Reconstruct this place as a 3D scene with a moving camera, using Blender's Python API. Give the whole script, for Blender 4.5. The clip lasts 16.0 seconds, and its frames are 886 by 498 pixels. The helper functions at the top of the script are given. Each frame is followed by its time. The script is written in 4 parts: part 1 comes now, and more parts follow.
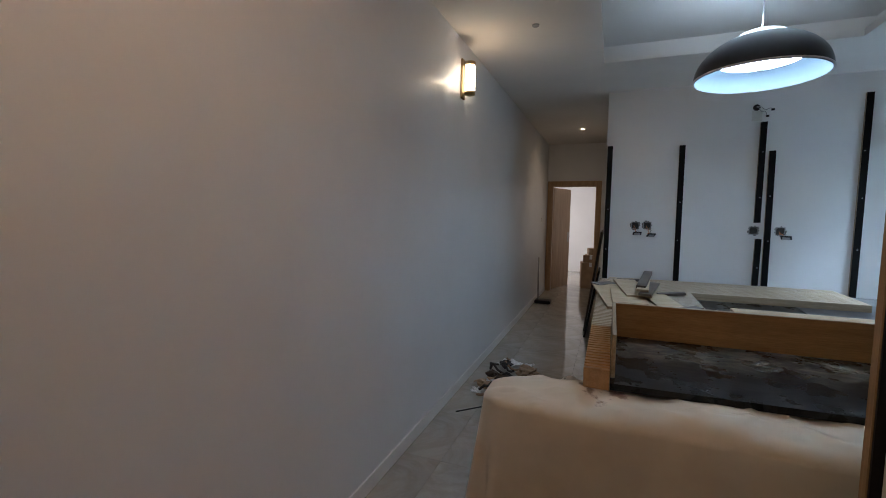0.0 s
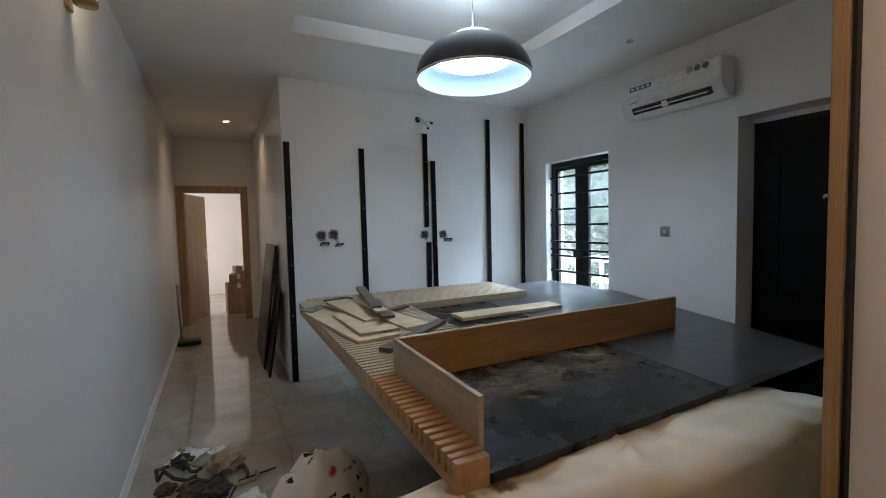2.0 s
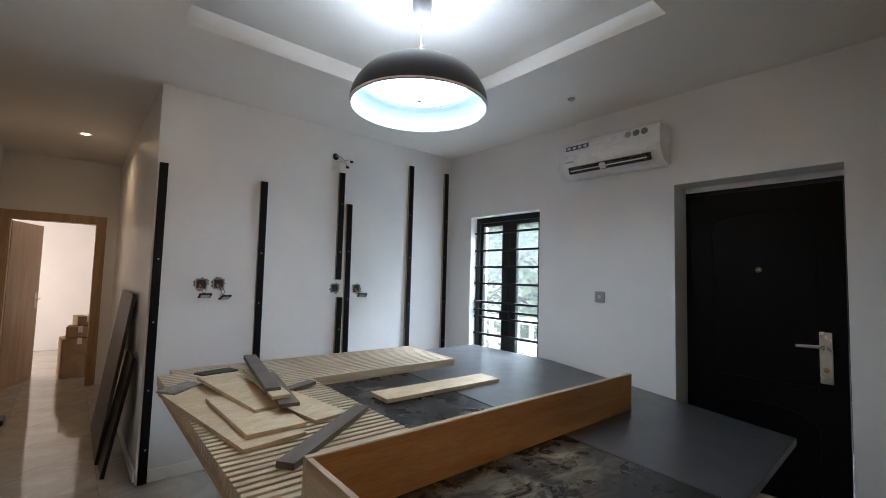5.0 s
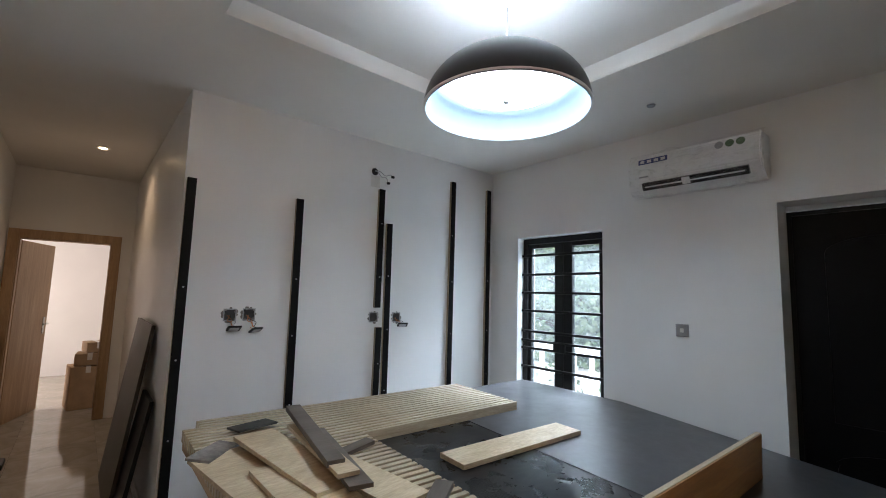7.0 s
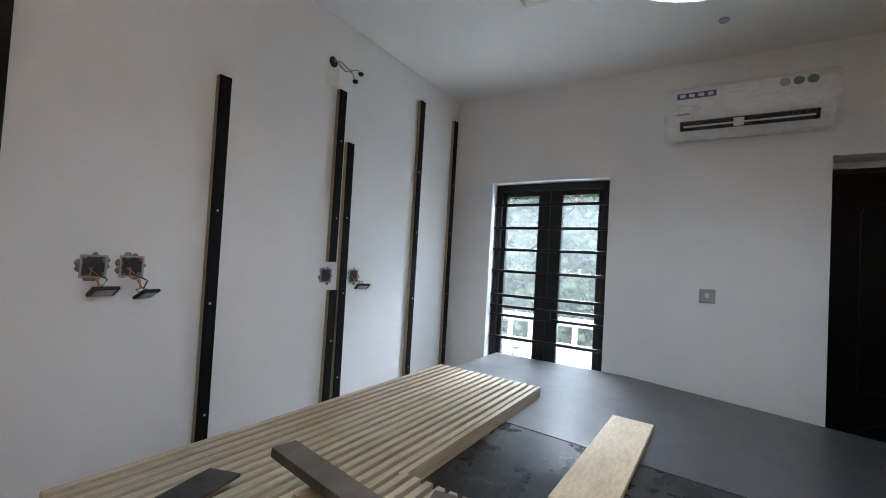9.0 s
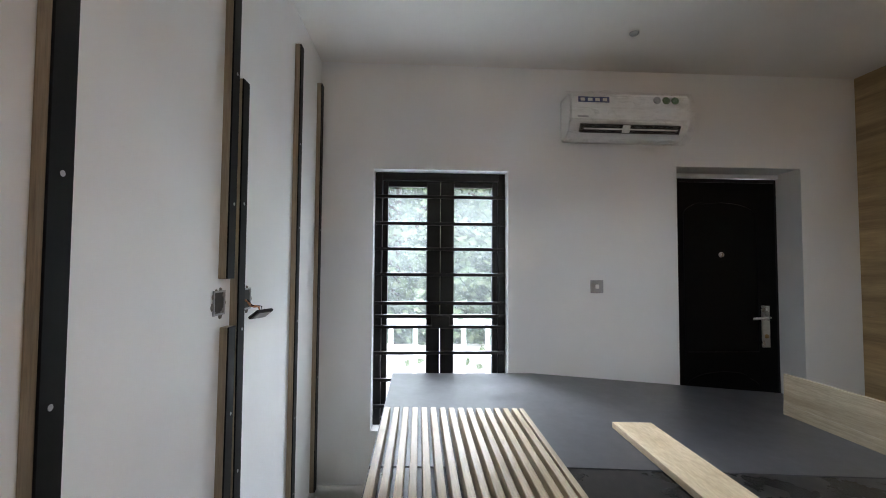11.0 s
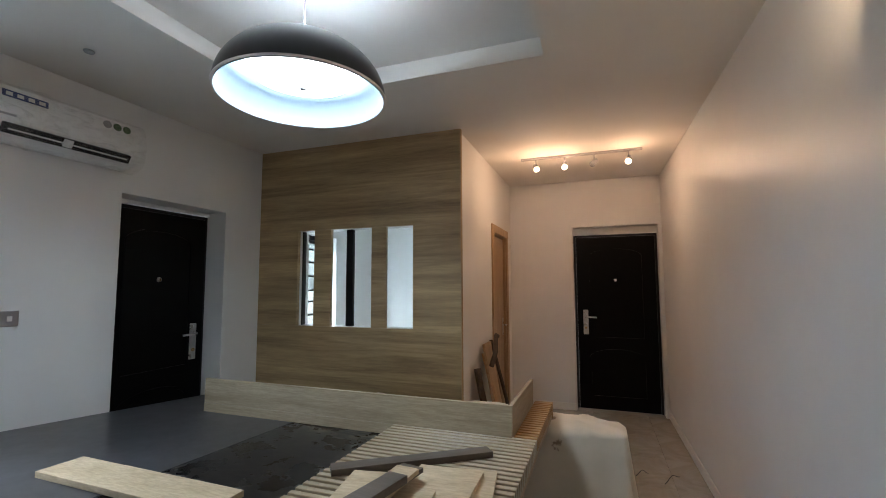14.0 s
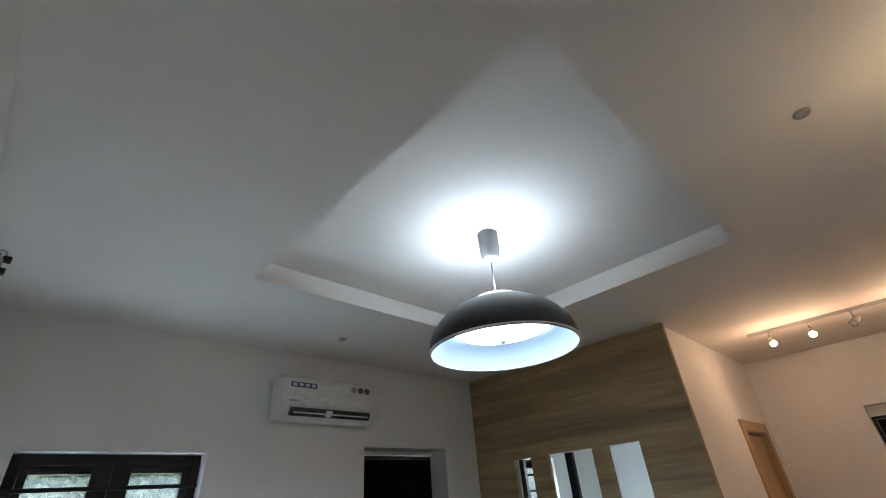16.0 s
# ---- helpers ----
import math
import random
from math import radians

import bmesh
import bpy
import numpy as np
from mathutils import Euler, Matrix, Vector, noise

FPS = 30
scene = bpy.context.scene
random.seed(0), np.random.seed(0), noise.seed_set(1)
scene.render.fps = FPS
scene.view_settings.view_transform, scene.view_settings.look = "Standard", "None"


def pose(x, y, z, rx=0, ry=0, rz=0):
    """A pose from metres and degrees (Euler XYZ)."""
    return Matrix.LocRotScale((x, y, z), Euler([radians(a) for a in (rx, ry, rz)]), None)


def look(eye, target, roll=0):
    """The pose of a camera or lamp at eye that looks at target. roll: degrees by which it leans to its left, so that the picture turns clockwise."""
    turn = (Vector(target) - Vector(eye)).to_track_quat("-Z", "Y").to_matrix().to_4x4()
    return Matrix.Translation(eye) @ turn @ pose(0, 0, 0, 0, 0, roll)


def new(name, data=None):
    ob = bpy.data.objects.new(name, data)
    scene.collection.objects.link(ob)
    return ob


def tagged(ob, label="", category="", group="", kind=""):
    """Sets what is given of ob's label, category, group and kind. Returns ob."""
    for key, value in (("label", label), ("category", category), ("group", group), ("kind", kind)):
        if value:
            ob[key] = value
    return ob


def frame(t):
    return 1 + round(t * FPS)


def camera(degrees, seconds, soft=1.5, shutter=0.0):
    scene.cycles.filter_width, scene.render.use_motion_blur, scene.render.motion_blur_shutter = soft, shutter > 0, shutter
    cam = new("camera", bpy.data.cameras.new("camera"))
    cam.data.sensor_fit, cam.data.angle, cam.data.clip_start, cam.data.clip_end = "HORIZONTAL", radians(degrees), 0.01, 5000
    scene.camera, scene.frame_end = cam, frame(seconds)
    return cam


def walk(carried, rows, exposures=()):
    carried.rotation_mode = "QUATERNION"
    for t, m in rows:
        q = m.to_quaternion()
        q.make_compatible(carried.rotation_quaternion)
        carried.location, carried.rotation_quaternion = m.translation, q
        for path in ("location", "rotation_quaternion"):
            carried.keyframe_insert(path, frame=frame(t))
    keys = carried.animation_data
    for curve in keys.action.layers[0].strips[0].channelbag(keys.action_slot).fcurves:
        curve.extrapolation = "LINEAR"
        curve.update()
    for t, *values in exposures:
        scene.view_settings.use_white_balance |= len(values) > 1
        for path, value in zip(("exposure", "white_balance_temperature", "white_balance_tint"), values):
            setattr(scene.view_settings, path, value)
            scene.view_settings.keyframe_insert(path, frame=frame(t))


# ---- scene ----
cam = camera(91.5, 16.0, soft=0.95)
PATH = [
    (0, (0.089, 1.349, 1.45), (-0.635, 3.206, 1.29), 0.9),
    (0.5, (-0.131, 1.496, 1.514), (-0.411, 3.474, 1.418), -0.9),
    (1, (-0.313, 1.801, 1.439), (-0.113, 3.789, 1.352), -1.1),
    (1.5, (-0.427, 2.068, 1.394), (0.143, 3.984, 1.318), -0.7),
    (2, (-0.536, 2.311, 1.435), (0.381, 4.085, 1.324), -1.3),
    (2.5, (-0.496, 2.576, 1.409), (0.603, 4.244, 1.321), -2.2),
    (3, (-0.353, 2.751, 1.419), (1.141, 4.081, 1.406), -2.5),
    (3.5, (-0.288, 2.815, 1.418), (1.46, 3.785, 1.478), -1.7),
    (4, (-0.298, 2.839, 1.416), (1.433, 3.837, 1.496), -0.1),
    (4.5, (-0.388, 2.847, 1.432), (0.941, 4.339, 1.521), 1.1),
    (7, (-0.436, 3.407, 1.533), (0.834, 4.938, 1.745), 1.7),
    (7.5, (-0.389, 3.7, 1.512), (0.988, 5.141, 1.678), 2.0),
    (8, (-0.392, 3.976, 1.434), (1.147, 5.247, 1.545), 2.9),
    (10.5, (-0.107, 5.627, 1.466), (1.839, 6.079, 1.538), 1.6),
    (11, (-0.039, 5.84, 1.456), (1.956, 5.73, 1.543), 0.4),
    (11.5, (0.048, 6.033, 1.516), (1.855, 5.179, 1.586), -0.2),
    (12, (0.044, 6.152, 1.49), (1.406, 4.694, 1.634), 1.2),
    (12.5, (-0.05, 6.187, 1.509), (0.911, 4.439, 1.656), 0.9),
    (13, (-0.178, 6.133, 1.506), (0.434, 4.236, 1.666), 1.3),
    (13.5, (-0.283, 6.083, 1.498), (0.11, 4.129, 1.663), 0.9),
    (14, (-0.282, 6.115, 1.519), (0.387, 4.237, 1.683), -0.2),
    (14.5, (-0.249, 6.22, 1.547), (1.106, 4.759, 1.719), -0.7),
    (15, (-0.208, 6.295, 1.551), (1.483, 5.254, 1.791), -0.4),
    (15.5, (-0.244, 6.264, 1.662), (1.285, 5.17, 2.344), -1.4),
    (16, (-0.321, 6.232, 1.72), (0.874, 4.993, 2.738), -4.9),
]
walk(cam, [(t, look(eye, target, roll)) for t, eye, target, roll in PATH],
     exposures=[(0, 0.5, 5600, 10), (1, 0.75, 5850, 9), (3, 0.95, 6200, 11), (4.5, 1.18, 6450, 14), (8, 1.05, 6350, 15), (10.5, 1.2, 6800, 17), (11, 1.15, 6850, 17), (11.5, 0.8, 6900, 17), (12.2, 0.55, 6800, 14), (13, 1.02, 6450, 13), (14, 1.0, 6450, 13), (16, 0.75, 6400, 12)])

# ---- world and large lights ----
world = bpy.data.worlds.new("world")
scene.world = world
world.use_nodes = True
wn = world.node_tree
sky = wn.nodes.new("ShaderNodeTexSky")
sky.sky_type = "NISHITA"
sky.sun_disc = False
sky.sun_elevation, sky.sun_rotation = radians(50), radians(243)
sky.dust_density = 4.0
wn.links.new(sky.outputs[0], wn.nodes["Background"].inputs[0])
wn.nodes["Background"].inputs[1].default_value = 0.11


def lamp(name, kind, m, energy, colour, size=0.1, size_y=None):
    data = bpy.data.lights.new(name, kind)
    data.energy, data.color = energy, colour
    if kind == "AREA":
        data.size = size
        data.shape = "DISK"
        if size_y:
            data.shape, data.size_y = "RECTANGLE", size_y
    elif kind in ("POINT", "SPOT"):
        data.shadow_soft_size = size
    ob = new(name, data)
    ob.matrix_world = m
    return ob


sun = lamp("sun", "SUN", look((0, 0, 10), (6, 3, 2)), 2.0, (1, 0.95, 0.88))
sun.data.angle = radians(12)

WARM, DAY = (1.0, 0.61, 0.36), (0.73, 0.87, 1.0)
PX, PY = 0.894, 4.615  # pendant
# area lamps outside, above the windows, in place of the sky's light
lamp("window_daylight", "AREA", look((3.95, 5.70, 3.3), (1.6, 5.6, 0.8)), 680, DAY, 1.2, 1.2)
lamp("side_room_daylight", "AREA", look((3.95, 2.2, 3.3), (2.0, 1.6, 0.8)), 760, DAY, 1.2, 1.2)
# added warm lamp inside the far room, whose own light source is unseen
lamp("north_room_fill", "AREA", look((-2.4, 11.6, 1.5), (1.0, 11.3, 1.0)), 34, (1, 0.84, 0.72), 1.0, 1.2)
# pendant: upward light of its open crown
crown_light = lamp("pendant_up", "SPOT", look((PX, PY, 2.605), (PX, PY, 4.0)), 7.0, (0.74, 0.89, 1.0), 0.03)
crown_light.data.spot_size, crown_light.data.spot_blend = radians(157.5), 0.08
# warm spots on the entrance track, corridor downlight, wall light
for sx, power in ((0.27, 2.5), (-0.01, 2.5), (-0.60, 2.5)):
    lamp("track_bulb", "POINT", pose(sx, 1.86, 2.56), power, WARM, 0.03)
d = lamp("corridor_downlight", "SPOT", look((-0.397, 8.443, 2.77), (-0.397, 8.443, 0)), 9, (1, 0.70, 0.44), 0.04)
d.data.spot_size, d.data.spot_blend = radians(150), 1.0
lamp("wall_light_bulb", "POINT", pose(-0.93, 4.62, 2.50), 1.6, (1, 0.68, 0.38), 0.03)


# ---- materials ----
class Mat:
    """A node material with a few short ways to wire it."""

    def __init__(self, name, colour, rough=0.5, metal=0.0):
        self.m = bpy.data.materials.new(name)
        self.m.use_nodes = True
        self.t = self.m.node_tree
        self.b = self.t.nodes["Principled BSDF"]
        self.b.inputs["Base Color"].default_value = (*colour, 1)
        self.b.inputs["Roughness"].default_value = rough
        self.b.inputs["Metallic"].default_value = metal

    def n(self, kind, **values):
        node = self.t.nodes.new(kind)
        for k, v in values.items():
            node.inputs[k.replace("_", " ")].default_value = v
        return node

    def link(self, a, b):
        self.t.links.new(a, b)

    def coords(self, scale=(1, 1, 1), kind="Object"):
        tc = self.t.nodes.new("ShaderNodeTexCoord")
        mp = self.n("ShaderNodeMapping", Scale=scale)
        self.link(tc.outputs[kind], mp.inputs[0])
        return mp.outputs[0]

    def ramp(self, fac, stops):
        r = self.t.nodes.new("ShaderNodeValToRGB")
        el = r.color_ramp.elements
        while len(el) < len(stops):
            el.new(0.5)
        for e, (p, c) in zip(el, stops):
            e.position, e.color = p, (*c, 1)
        self.link(fac, r.inputs[0])
        return r.outputs[0]

    def noise(self, scale, detail=4, rough=0.55, stretch=(1, 1, 1), distort=0.0):
        nz = self.n("ShaderNodeTexNoise", Scale=scale, Detail=detail, Roughness=rough, Distortion=distort)
        self.link(self.coords(stretch), nz.inputs["Vector"])
        return nz.outputs["Fac"]

    def mix(self, fac, a, b, blend="MIX"):
        mx = self.t.nodes.new("ShaderNodeMixRGB")
        mx.blend_type = blend
        for v, i in ((fac, 0), (a, 1), (b, 2)):
            if hasattr(v, "is_output"):
                self.link(v, mx.inputs[i])
            else:
                mx.inputs[i].default_value = v if i == 0 else (*v, 1)
        return mx.outputs[0]

    def colour(self, out):
        self.link(out, self.b.inputs["Base Color"])
        return self

    def bump(self, fac, strength, dist=0.01):
        bp = self.n("ShaderNodeBump", Strength=strength, Distance=dist)
        self.link(fac, bp.inputs["Height"])
        self.link(bp.outputs[0], self.b.inputs["Normal"])
        return self

    def rough(self, fac, lo, hi):
        mr = self.n("ShaderNodeMapRange")
        mr.inputs["To Min"].default_value, mr.inputs["To Max"].default_value = lo, hi
        self.link(fac, mr.inputs["Value"])
        self.link(mr.outputs[0], self.b.inputs["Roughness"])
        return self


def paint(name, a, b, rough):
    m = Mat(name, a, rough)
    m.colour(m.ramp(m.noise(1.3, 5), [(0.3, a), (0.7, b)]))
    m.bump(m.noise(45, 3), 0.10, 0.004)
    m.rough(m.noise(3, 4), rough - 0.06, rough + 0.08)
    return m.m


def wood(name, dark, light, stretch, scale=3.0, rough=0.45, knots=True):
    """Long grain: noise stretched along one axis, with fine fibres over broad bands."""
    m = Mat(name, light, rough)
    broad = m.noise(scale, 5, 0.6, stretch, 0.6)
    fine = m.noise(scale * 9, 4, 0.7, stretch)
    base = m.ramp(broad, [(0.28, dark), (0.5, tuple((x + y) / 2 for x, y in zip(dark, light))), (0.72, light)])
    grain = m.ramp(fine, [(0.3, (0.72, 0.70, 0.68)), (0.65, (1, 1, 1))])
    oi = m.t.nodes.new("ShaderNodeObjectInfo")
    tone = m.ramp(oi.outputs["Random"], [(0, (0.86, 0.86, 0.86)), (1, (1, 1, 1))])
    m.colour(m.mix(1.0, m.mix(1.0, base, grain, "MULTIPLY"), tone, "MULTIPLY"))
    m.bump(fine, 0.12, 0.002)
    m.rough(fine, rough - 0.05, rough + 0.12)
    return m.m


def plain(name, colour, rough=0.5, metal=0.0, wear=0.12, scale=25):
    m = Mat(name, colour, rough, metal)
    lo = tuple(c * (1 - wear) for c in colour)
    m.colour(m.ramp(m.noise(scale, 4), [(0.35, lo), (0.65, colour)]))
    m.rough(m.noise(scale * 0.4, 3), max(rough - 0.07, 0.03), rough + 0.08)
    return m.m


def matt_black(name, v, rough, spec):
    m = Mat(name, (v, v, v * 1.1), rough)
    m.b.inputs["Specular IOR Level"].default_value = spec
    m.colour(m.ramp(m.noise(25, 4), [(0.35, (v * 0.8, v * 0.8, v * 0.85)), (0.65, (v, v, v * 1.1))]))
    m.rough(m.noise(8, 3), rough - 0.06, rough + 0.08)
    return m.m


def emit(name, colour, strength):
    m = Mat(name, colour, 0.5)
    m.b.inputs["Emission Color"].default_value = (*colour, 1)
    m.b.inputs["Emission Strength"].default_value = strength
    return m.m


WALL = paint("wall_paint", (0.72, 0.72, 0.72), (0.78, 0.78, 0.775), 0.35)
CEIL = paint("ceiling_paint", (0.72, 0.695, 0.66), (0.78, 0.755, 0.72), 0.75)
SKIRT = paint("skirting_paint", (0.76, 0.75, 0.72), (0.82, 0.81, 0.78), 0.3)
OAK = wood("pale_oak", (0.40, 0.31, 0.20), (0.60, 0.50, 0.355), (0.6, 8, 8), 3.0, 0.33)
OAKY = wood("pale_oak_across", (0.40, 0.31, 0.20), (0.60, 0.50, 0.355), (8, 0.6, 8))
PANEL = wood("wall_panel_veneer", (0.21, 0.135, 0.062), (0.64, 0.47, 0.25), (0.35, 3, 5), 1.5, 0.42)
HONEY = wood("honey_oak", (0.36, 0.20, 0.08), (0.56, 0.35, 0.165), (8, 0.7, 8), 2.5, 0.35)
# honey oak for the south side; warm lamplight is part of this orange
HONEYLIT = wood("honey_oak_warm_lit", (0.38, 0.19, 0.065), (0.58, 0.33, 0.13), (0.7, 8, 8), 2.5, 0.38)
FRAMEW = wood("door_oak", (0.36, 0.22, 0.115), (0.54, 0.37, 0.21), (8, 8, 0.6), 2.5, 0.4)
PLY = wood("plywood", (0.50, 0.38, 0.23), (0.68, 0.55, 0.38), (1.2, 5, 5), 2.0, 0.6)
EDGE = wood("plywood_edge", (0.34, 0.20, 0.085), (0.60, 0.41, 0.21), (60, 60, 0.3), 1.4, 0.6)
BATTEN = wood("batten_side", (0.30, 0.235, 0.16), (0.47, 0.38, 0.27), (10, 10, 0.5), 2.5, 0.55)
DARKW = wood("dark_laminate_sheet", (0.030, 0.024, 0.019), (0.055, 0.045, 0.036), (6, 6, 0.8), 3.0, 0.4)
GREYW = wood("grey_laminate", (0.085, 0.065, 0.050), (0.16, 0.13, 0.105), (0.8, 6, 6), 3.0, 0.45)
BLACK = matt_black("black_powder_coat", 0.009, 0.42, 0.3)
BLACKF = matt_black("black_lacquer_strip", 0.006, 0.5, 0.15)
DOORBLK = matt_black("black_door_steel", 0.003, 0.42, 0.10)
STEEL = plain("satin_steel", (0.62, 0.61, 0.58), 0.28, 1.0)
BRASS = plain("aged_brass", (0.50, 0.36, 0.18), 0.3, 1.0)
WHITEPL = plain("white_plastic", (0.78, 0.78, 0.77), 0.35, wear=0.04)
GREYPL = plain("grey_plastic", (0.36, 0.36, 0.37), 0.45)
PLATE = plain("silver_switch_plate", (0.42, 0.42, 0.44), 0.3, 0.6)
ALUDARK = plain("pendant_black", (0.030, 0.032, 0.038), 0.35)
# lining colour kept far below white to hold down the diffuser's glare
DOMEIN = plain("pendant_dimmed_inside", (0.20, 0.238, 0.268), 0.6, wear=0.03)
CARD = plain("cardboard", (0.36, 0.24, 0.14), 0.8, wear=0.25, scale=8)
CEMENT = plain("raw_cement", (0.24, 0.22, 0.20), 0.9, wear=0.35, scale=40)
PAPER = plain("paper_white", (0.70, 0.69, 0.66), 0.8)
RAG = plain("dark_rubbish", (0.055, 0.05, 0.045), 0.85, wear=0.6, scale=14)
COPPER = plain("copper_wire", (0.60, 0.26, 0.12), 0.4, 0.8)
OUTWHITE = plain("white_render", (0.80, 0.80, 0.78), 0.7, wear=0.08, scale=4)
ASPH = plain("yard_paving", (0.50, 0.49, 0.46), 0.9, wear=0.3, scale=3)
BARK = plain("bark", (0.09, 0.06, 0.04), 0.9, wear=0.5, scale=12)
BLUE = plain("sticker_blue", (0.05, 0.07, 0.20), 0.4)
GREEN = plain("sticker_green", (0.10, 0.16, 0.08), 0.4)
DIFF = emit("pendant_diffuser", (0.72, 0.88, 1.0), 17.0)
CROWN = emit("pendant_crown", (0.9, 0.96, 1.0), 2.5)
BULBW = emit("warm_bulb", (1.0, 0.74, 0.42), 30.0)
GLOWW = emit("warm_frosted_glass", (1.0, 0.80, 0.55), 5.0)


def laminate(name, colour, rough, dust, spec=0.5):
    m = Mat(name, colour, rough)
    m.b.inputs["Specular IOR Level"].default_value = spec
    patch = m.ramp(m.noise(2.1, 3, 0.5), [(0.40, (0, 0, 0)), (0.62, (1, 1, 1))])
    smear = m.ramp(m.noise(5.0, 9, 0.72, (1.0, 2.2, 1), 1.6), [(0.42, (0, 0, 0)), (0.62, (dust, dust, dust))])
    near = m.n("ShaderNodeVectorMath")
    near.operation = "DISTANCE"
    m.link(m.coords((0.5, 1.5, 1)), near.inputs[0])
    near.inputs[1].default_value = (0.36, 0.90, 0)
    drift = m.ramp(near.outputs["Value"], [(0.20, (1, 1, 1)), (0.50, (0.10, 0.10, 0.10))])
    blotch = m.mix(1.0, m.mix(1.0, m.mix(0.5, patch, (1, 1, 1)), smear, "MULTIPLY"), drift, "MULTIPLY")
    m.colour(m.mix(blotch, colour, (0.26, 0.225, 0.165)))
    m.rough(m.noise(5, 6, 0.6), rough - 0.04, rough + 0.12)
    return m.m


DARKTOP = laminate("dark_laminate_dusty", (0.008, 0.008, 0.009), 0.24, 0.95, 0.2)
GREYTOP = matt_black("charcoal_laminate", 0.055, 0.30, 0.5)


def marble():
    m = Mat("polished_marble_tile", (0.4, 0.37, 0.33), 0.12)
    oi = m.t.nodes.new("ShaderNodeObjectInfo")
    base = m.ramp(m.noise(0.9, 8, 0.62, (1, 1, 1), 1.4), [(0.25, (0.27, 0.25, 0.22)), (0.5, (0.42, 0.395, 0.35)), (0.75, (0.56, 0.53, 0.475))])
    vein = m.ramp(m.noise(1.1, 9, 0.6, (1, 1, 1), 2.2), [(0.42, (1, 1, 1)), (0.5, (0.88, 0.86, 0.82)), (0.58, (1, 1, 1))])
    tone = m.ramp(oi.outputs["Random"], [(0, (0.94, 0.94, 0.94)), (1, (1, 1, 1))])
    m.colour(m.mix(1.0, m.mix(1.0, base, vein, "MULTIPLY"), tone, "MULTIPLY"))
    m.rough(m.noise(4, 6), 0.03, 0.13)
    return m.m


def cloth():
    m = Mat("cream_dust_sheet", (0.62, 0.52, 0.38), 0.9)
    base = m.ramp(m.noise(2.5, 5), [(0.3, (0.62, 0.54, 0.42)), (0.7, (0.78, 0.70, 0.57))])
    far = m.n("ShaderNodeVectorMath")
    far.operation = "DISTANCE"
    m.link(m.coords((1, 1.0, 1)), far.inputs[0])
    far.inputs[1].default_value = (0.06, 3.33, 0.67)
    wob = m.n("ShaderNodeMath")
    wob.operation = "MULTIPLY_ADD"
    m.link(m.noise(11, 6, 0.6), wob.inputs[0])
    wob.inputs[1].default_value = 0.55
    m.link(far.outputs["Value"], wob.inputs[2])
    stain = m.ramp(wob.outputs[0], [(0.20, (0.1, 0.1, 0.1)), (0.27, (0.85, 0.85, 0.85)), (0.33, (0.7, 0.7, 0.7)), (0.37, (0, 0, 0))])
    m.colour(m.mix(stain, base, (0.15, 0.07, 0.025)))
    m.b.inputs["Sheen Weight"].default_value = 0.15
    m.bump(m.noise(160, 2), 0.15, 0.002)
    return m.m


def printed_sack():
    m = Mat("printed_sack", (0.6, 0.55, 0.45), 0.9)
    v = m.n("ShaderNodeTexVoronoi", Scale=11.0)
    v.distance = "CHEBYCHEV"
    m.link(m.coords((1, 1.6, 1.6)), v.inputs["Vector"])
    blocks = m.ramp(v.outputs["Distance"], [(0.22, (1, 1, 1)), (0.25, (0, 0, 0))])
    band = m.ramp(m.noise(3.2, 2), [(0.46, (0, 0, 0)), (0.50, (1, 1, 1))])
    sack = m.mix(m.mix(1.0, blocks, band, "MULTIPLY"), (0.74, 0.72, 0.67), (0.02, 0.018, 0.018))
    far = m.n("ShaderNodeVectorMath")
    far.operation = "DISTANCE"
    m.link(m.coords(), far.inputs[0])
    far.inputs[1].default_value = (0.0, -0.12, 0.21)
    m.colour(m.mix(m.ramp(far.outputs["Value"], [(0.028, (1, 1, 1)), (0.036, (0, 0, 0))]), sack, (0.42, 0.03, 0.03)))
    m.bump(m.noise(30, 4), 0.2, 0.004)
    return m.m


def leaves():
    m = Mat("leaf", (0.07, 0.11, 0.04), 0.6)
    gi = m.t.nodes.new("ShaderNodeNewGeometry")
    m.colour(m.ramp(gi.outputs["Random Per Island"], [(0, (0.06, 0.095, 0.045)), (0.6, (0.10, 0.145, 0.07)), (1, (0.15, 0.18, 0.10))]))
    return m.m


def clear(name, rough, tint):
    m = Mat(name, tint, rough)
    m.b.inputs["Transmission Weight"].default_value = 1.0
    m.b.inputs["IOR"].default_value = 1.05
    return m.m


def wrap_film():
    m = Mat("clear_wrap", (0.9, 0.9, 0.9), 0.12)
    f = m.noise(9, 5, 0.7, (1, 1, 2), 1.5)
    m.link(m.ramp(f, [(0.45, (0.03, 0.03, 0.03)), (0.62, (0.14, 0.14, 0.14)), (0.80, (0.38, 0.38, 0.38))]), m.b.inputs["Alpha"])
    m.bump(m.noise(14, 6, 0.6, (1, 1, 1), 2.0), 0.8, 0.02)
    return m.m


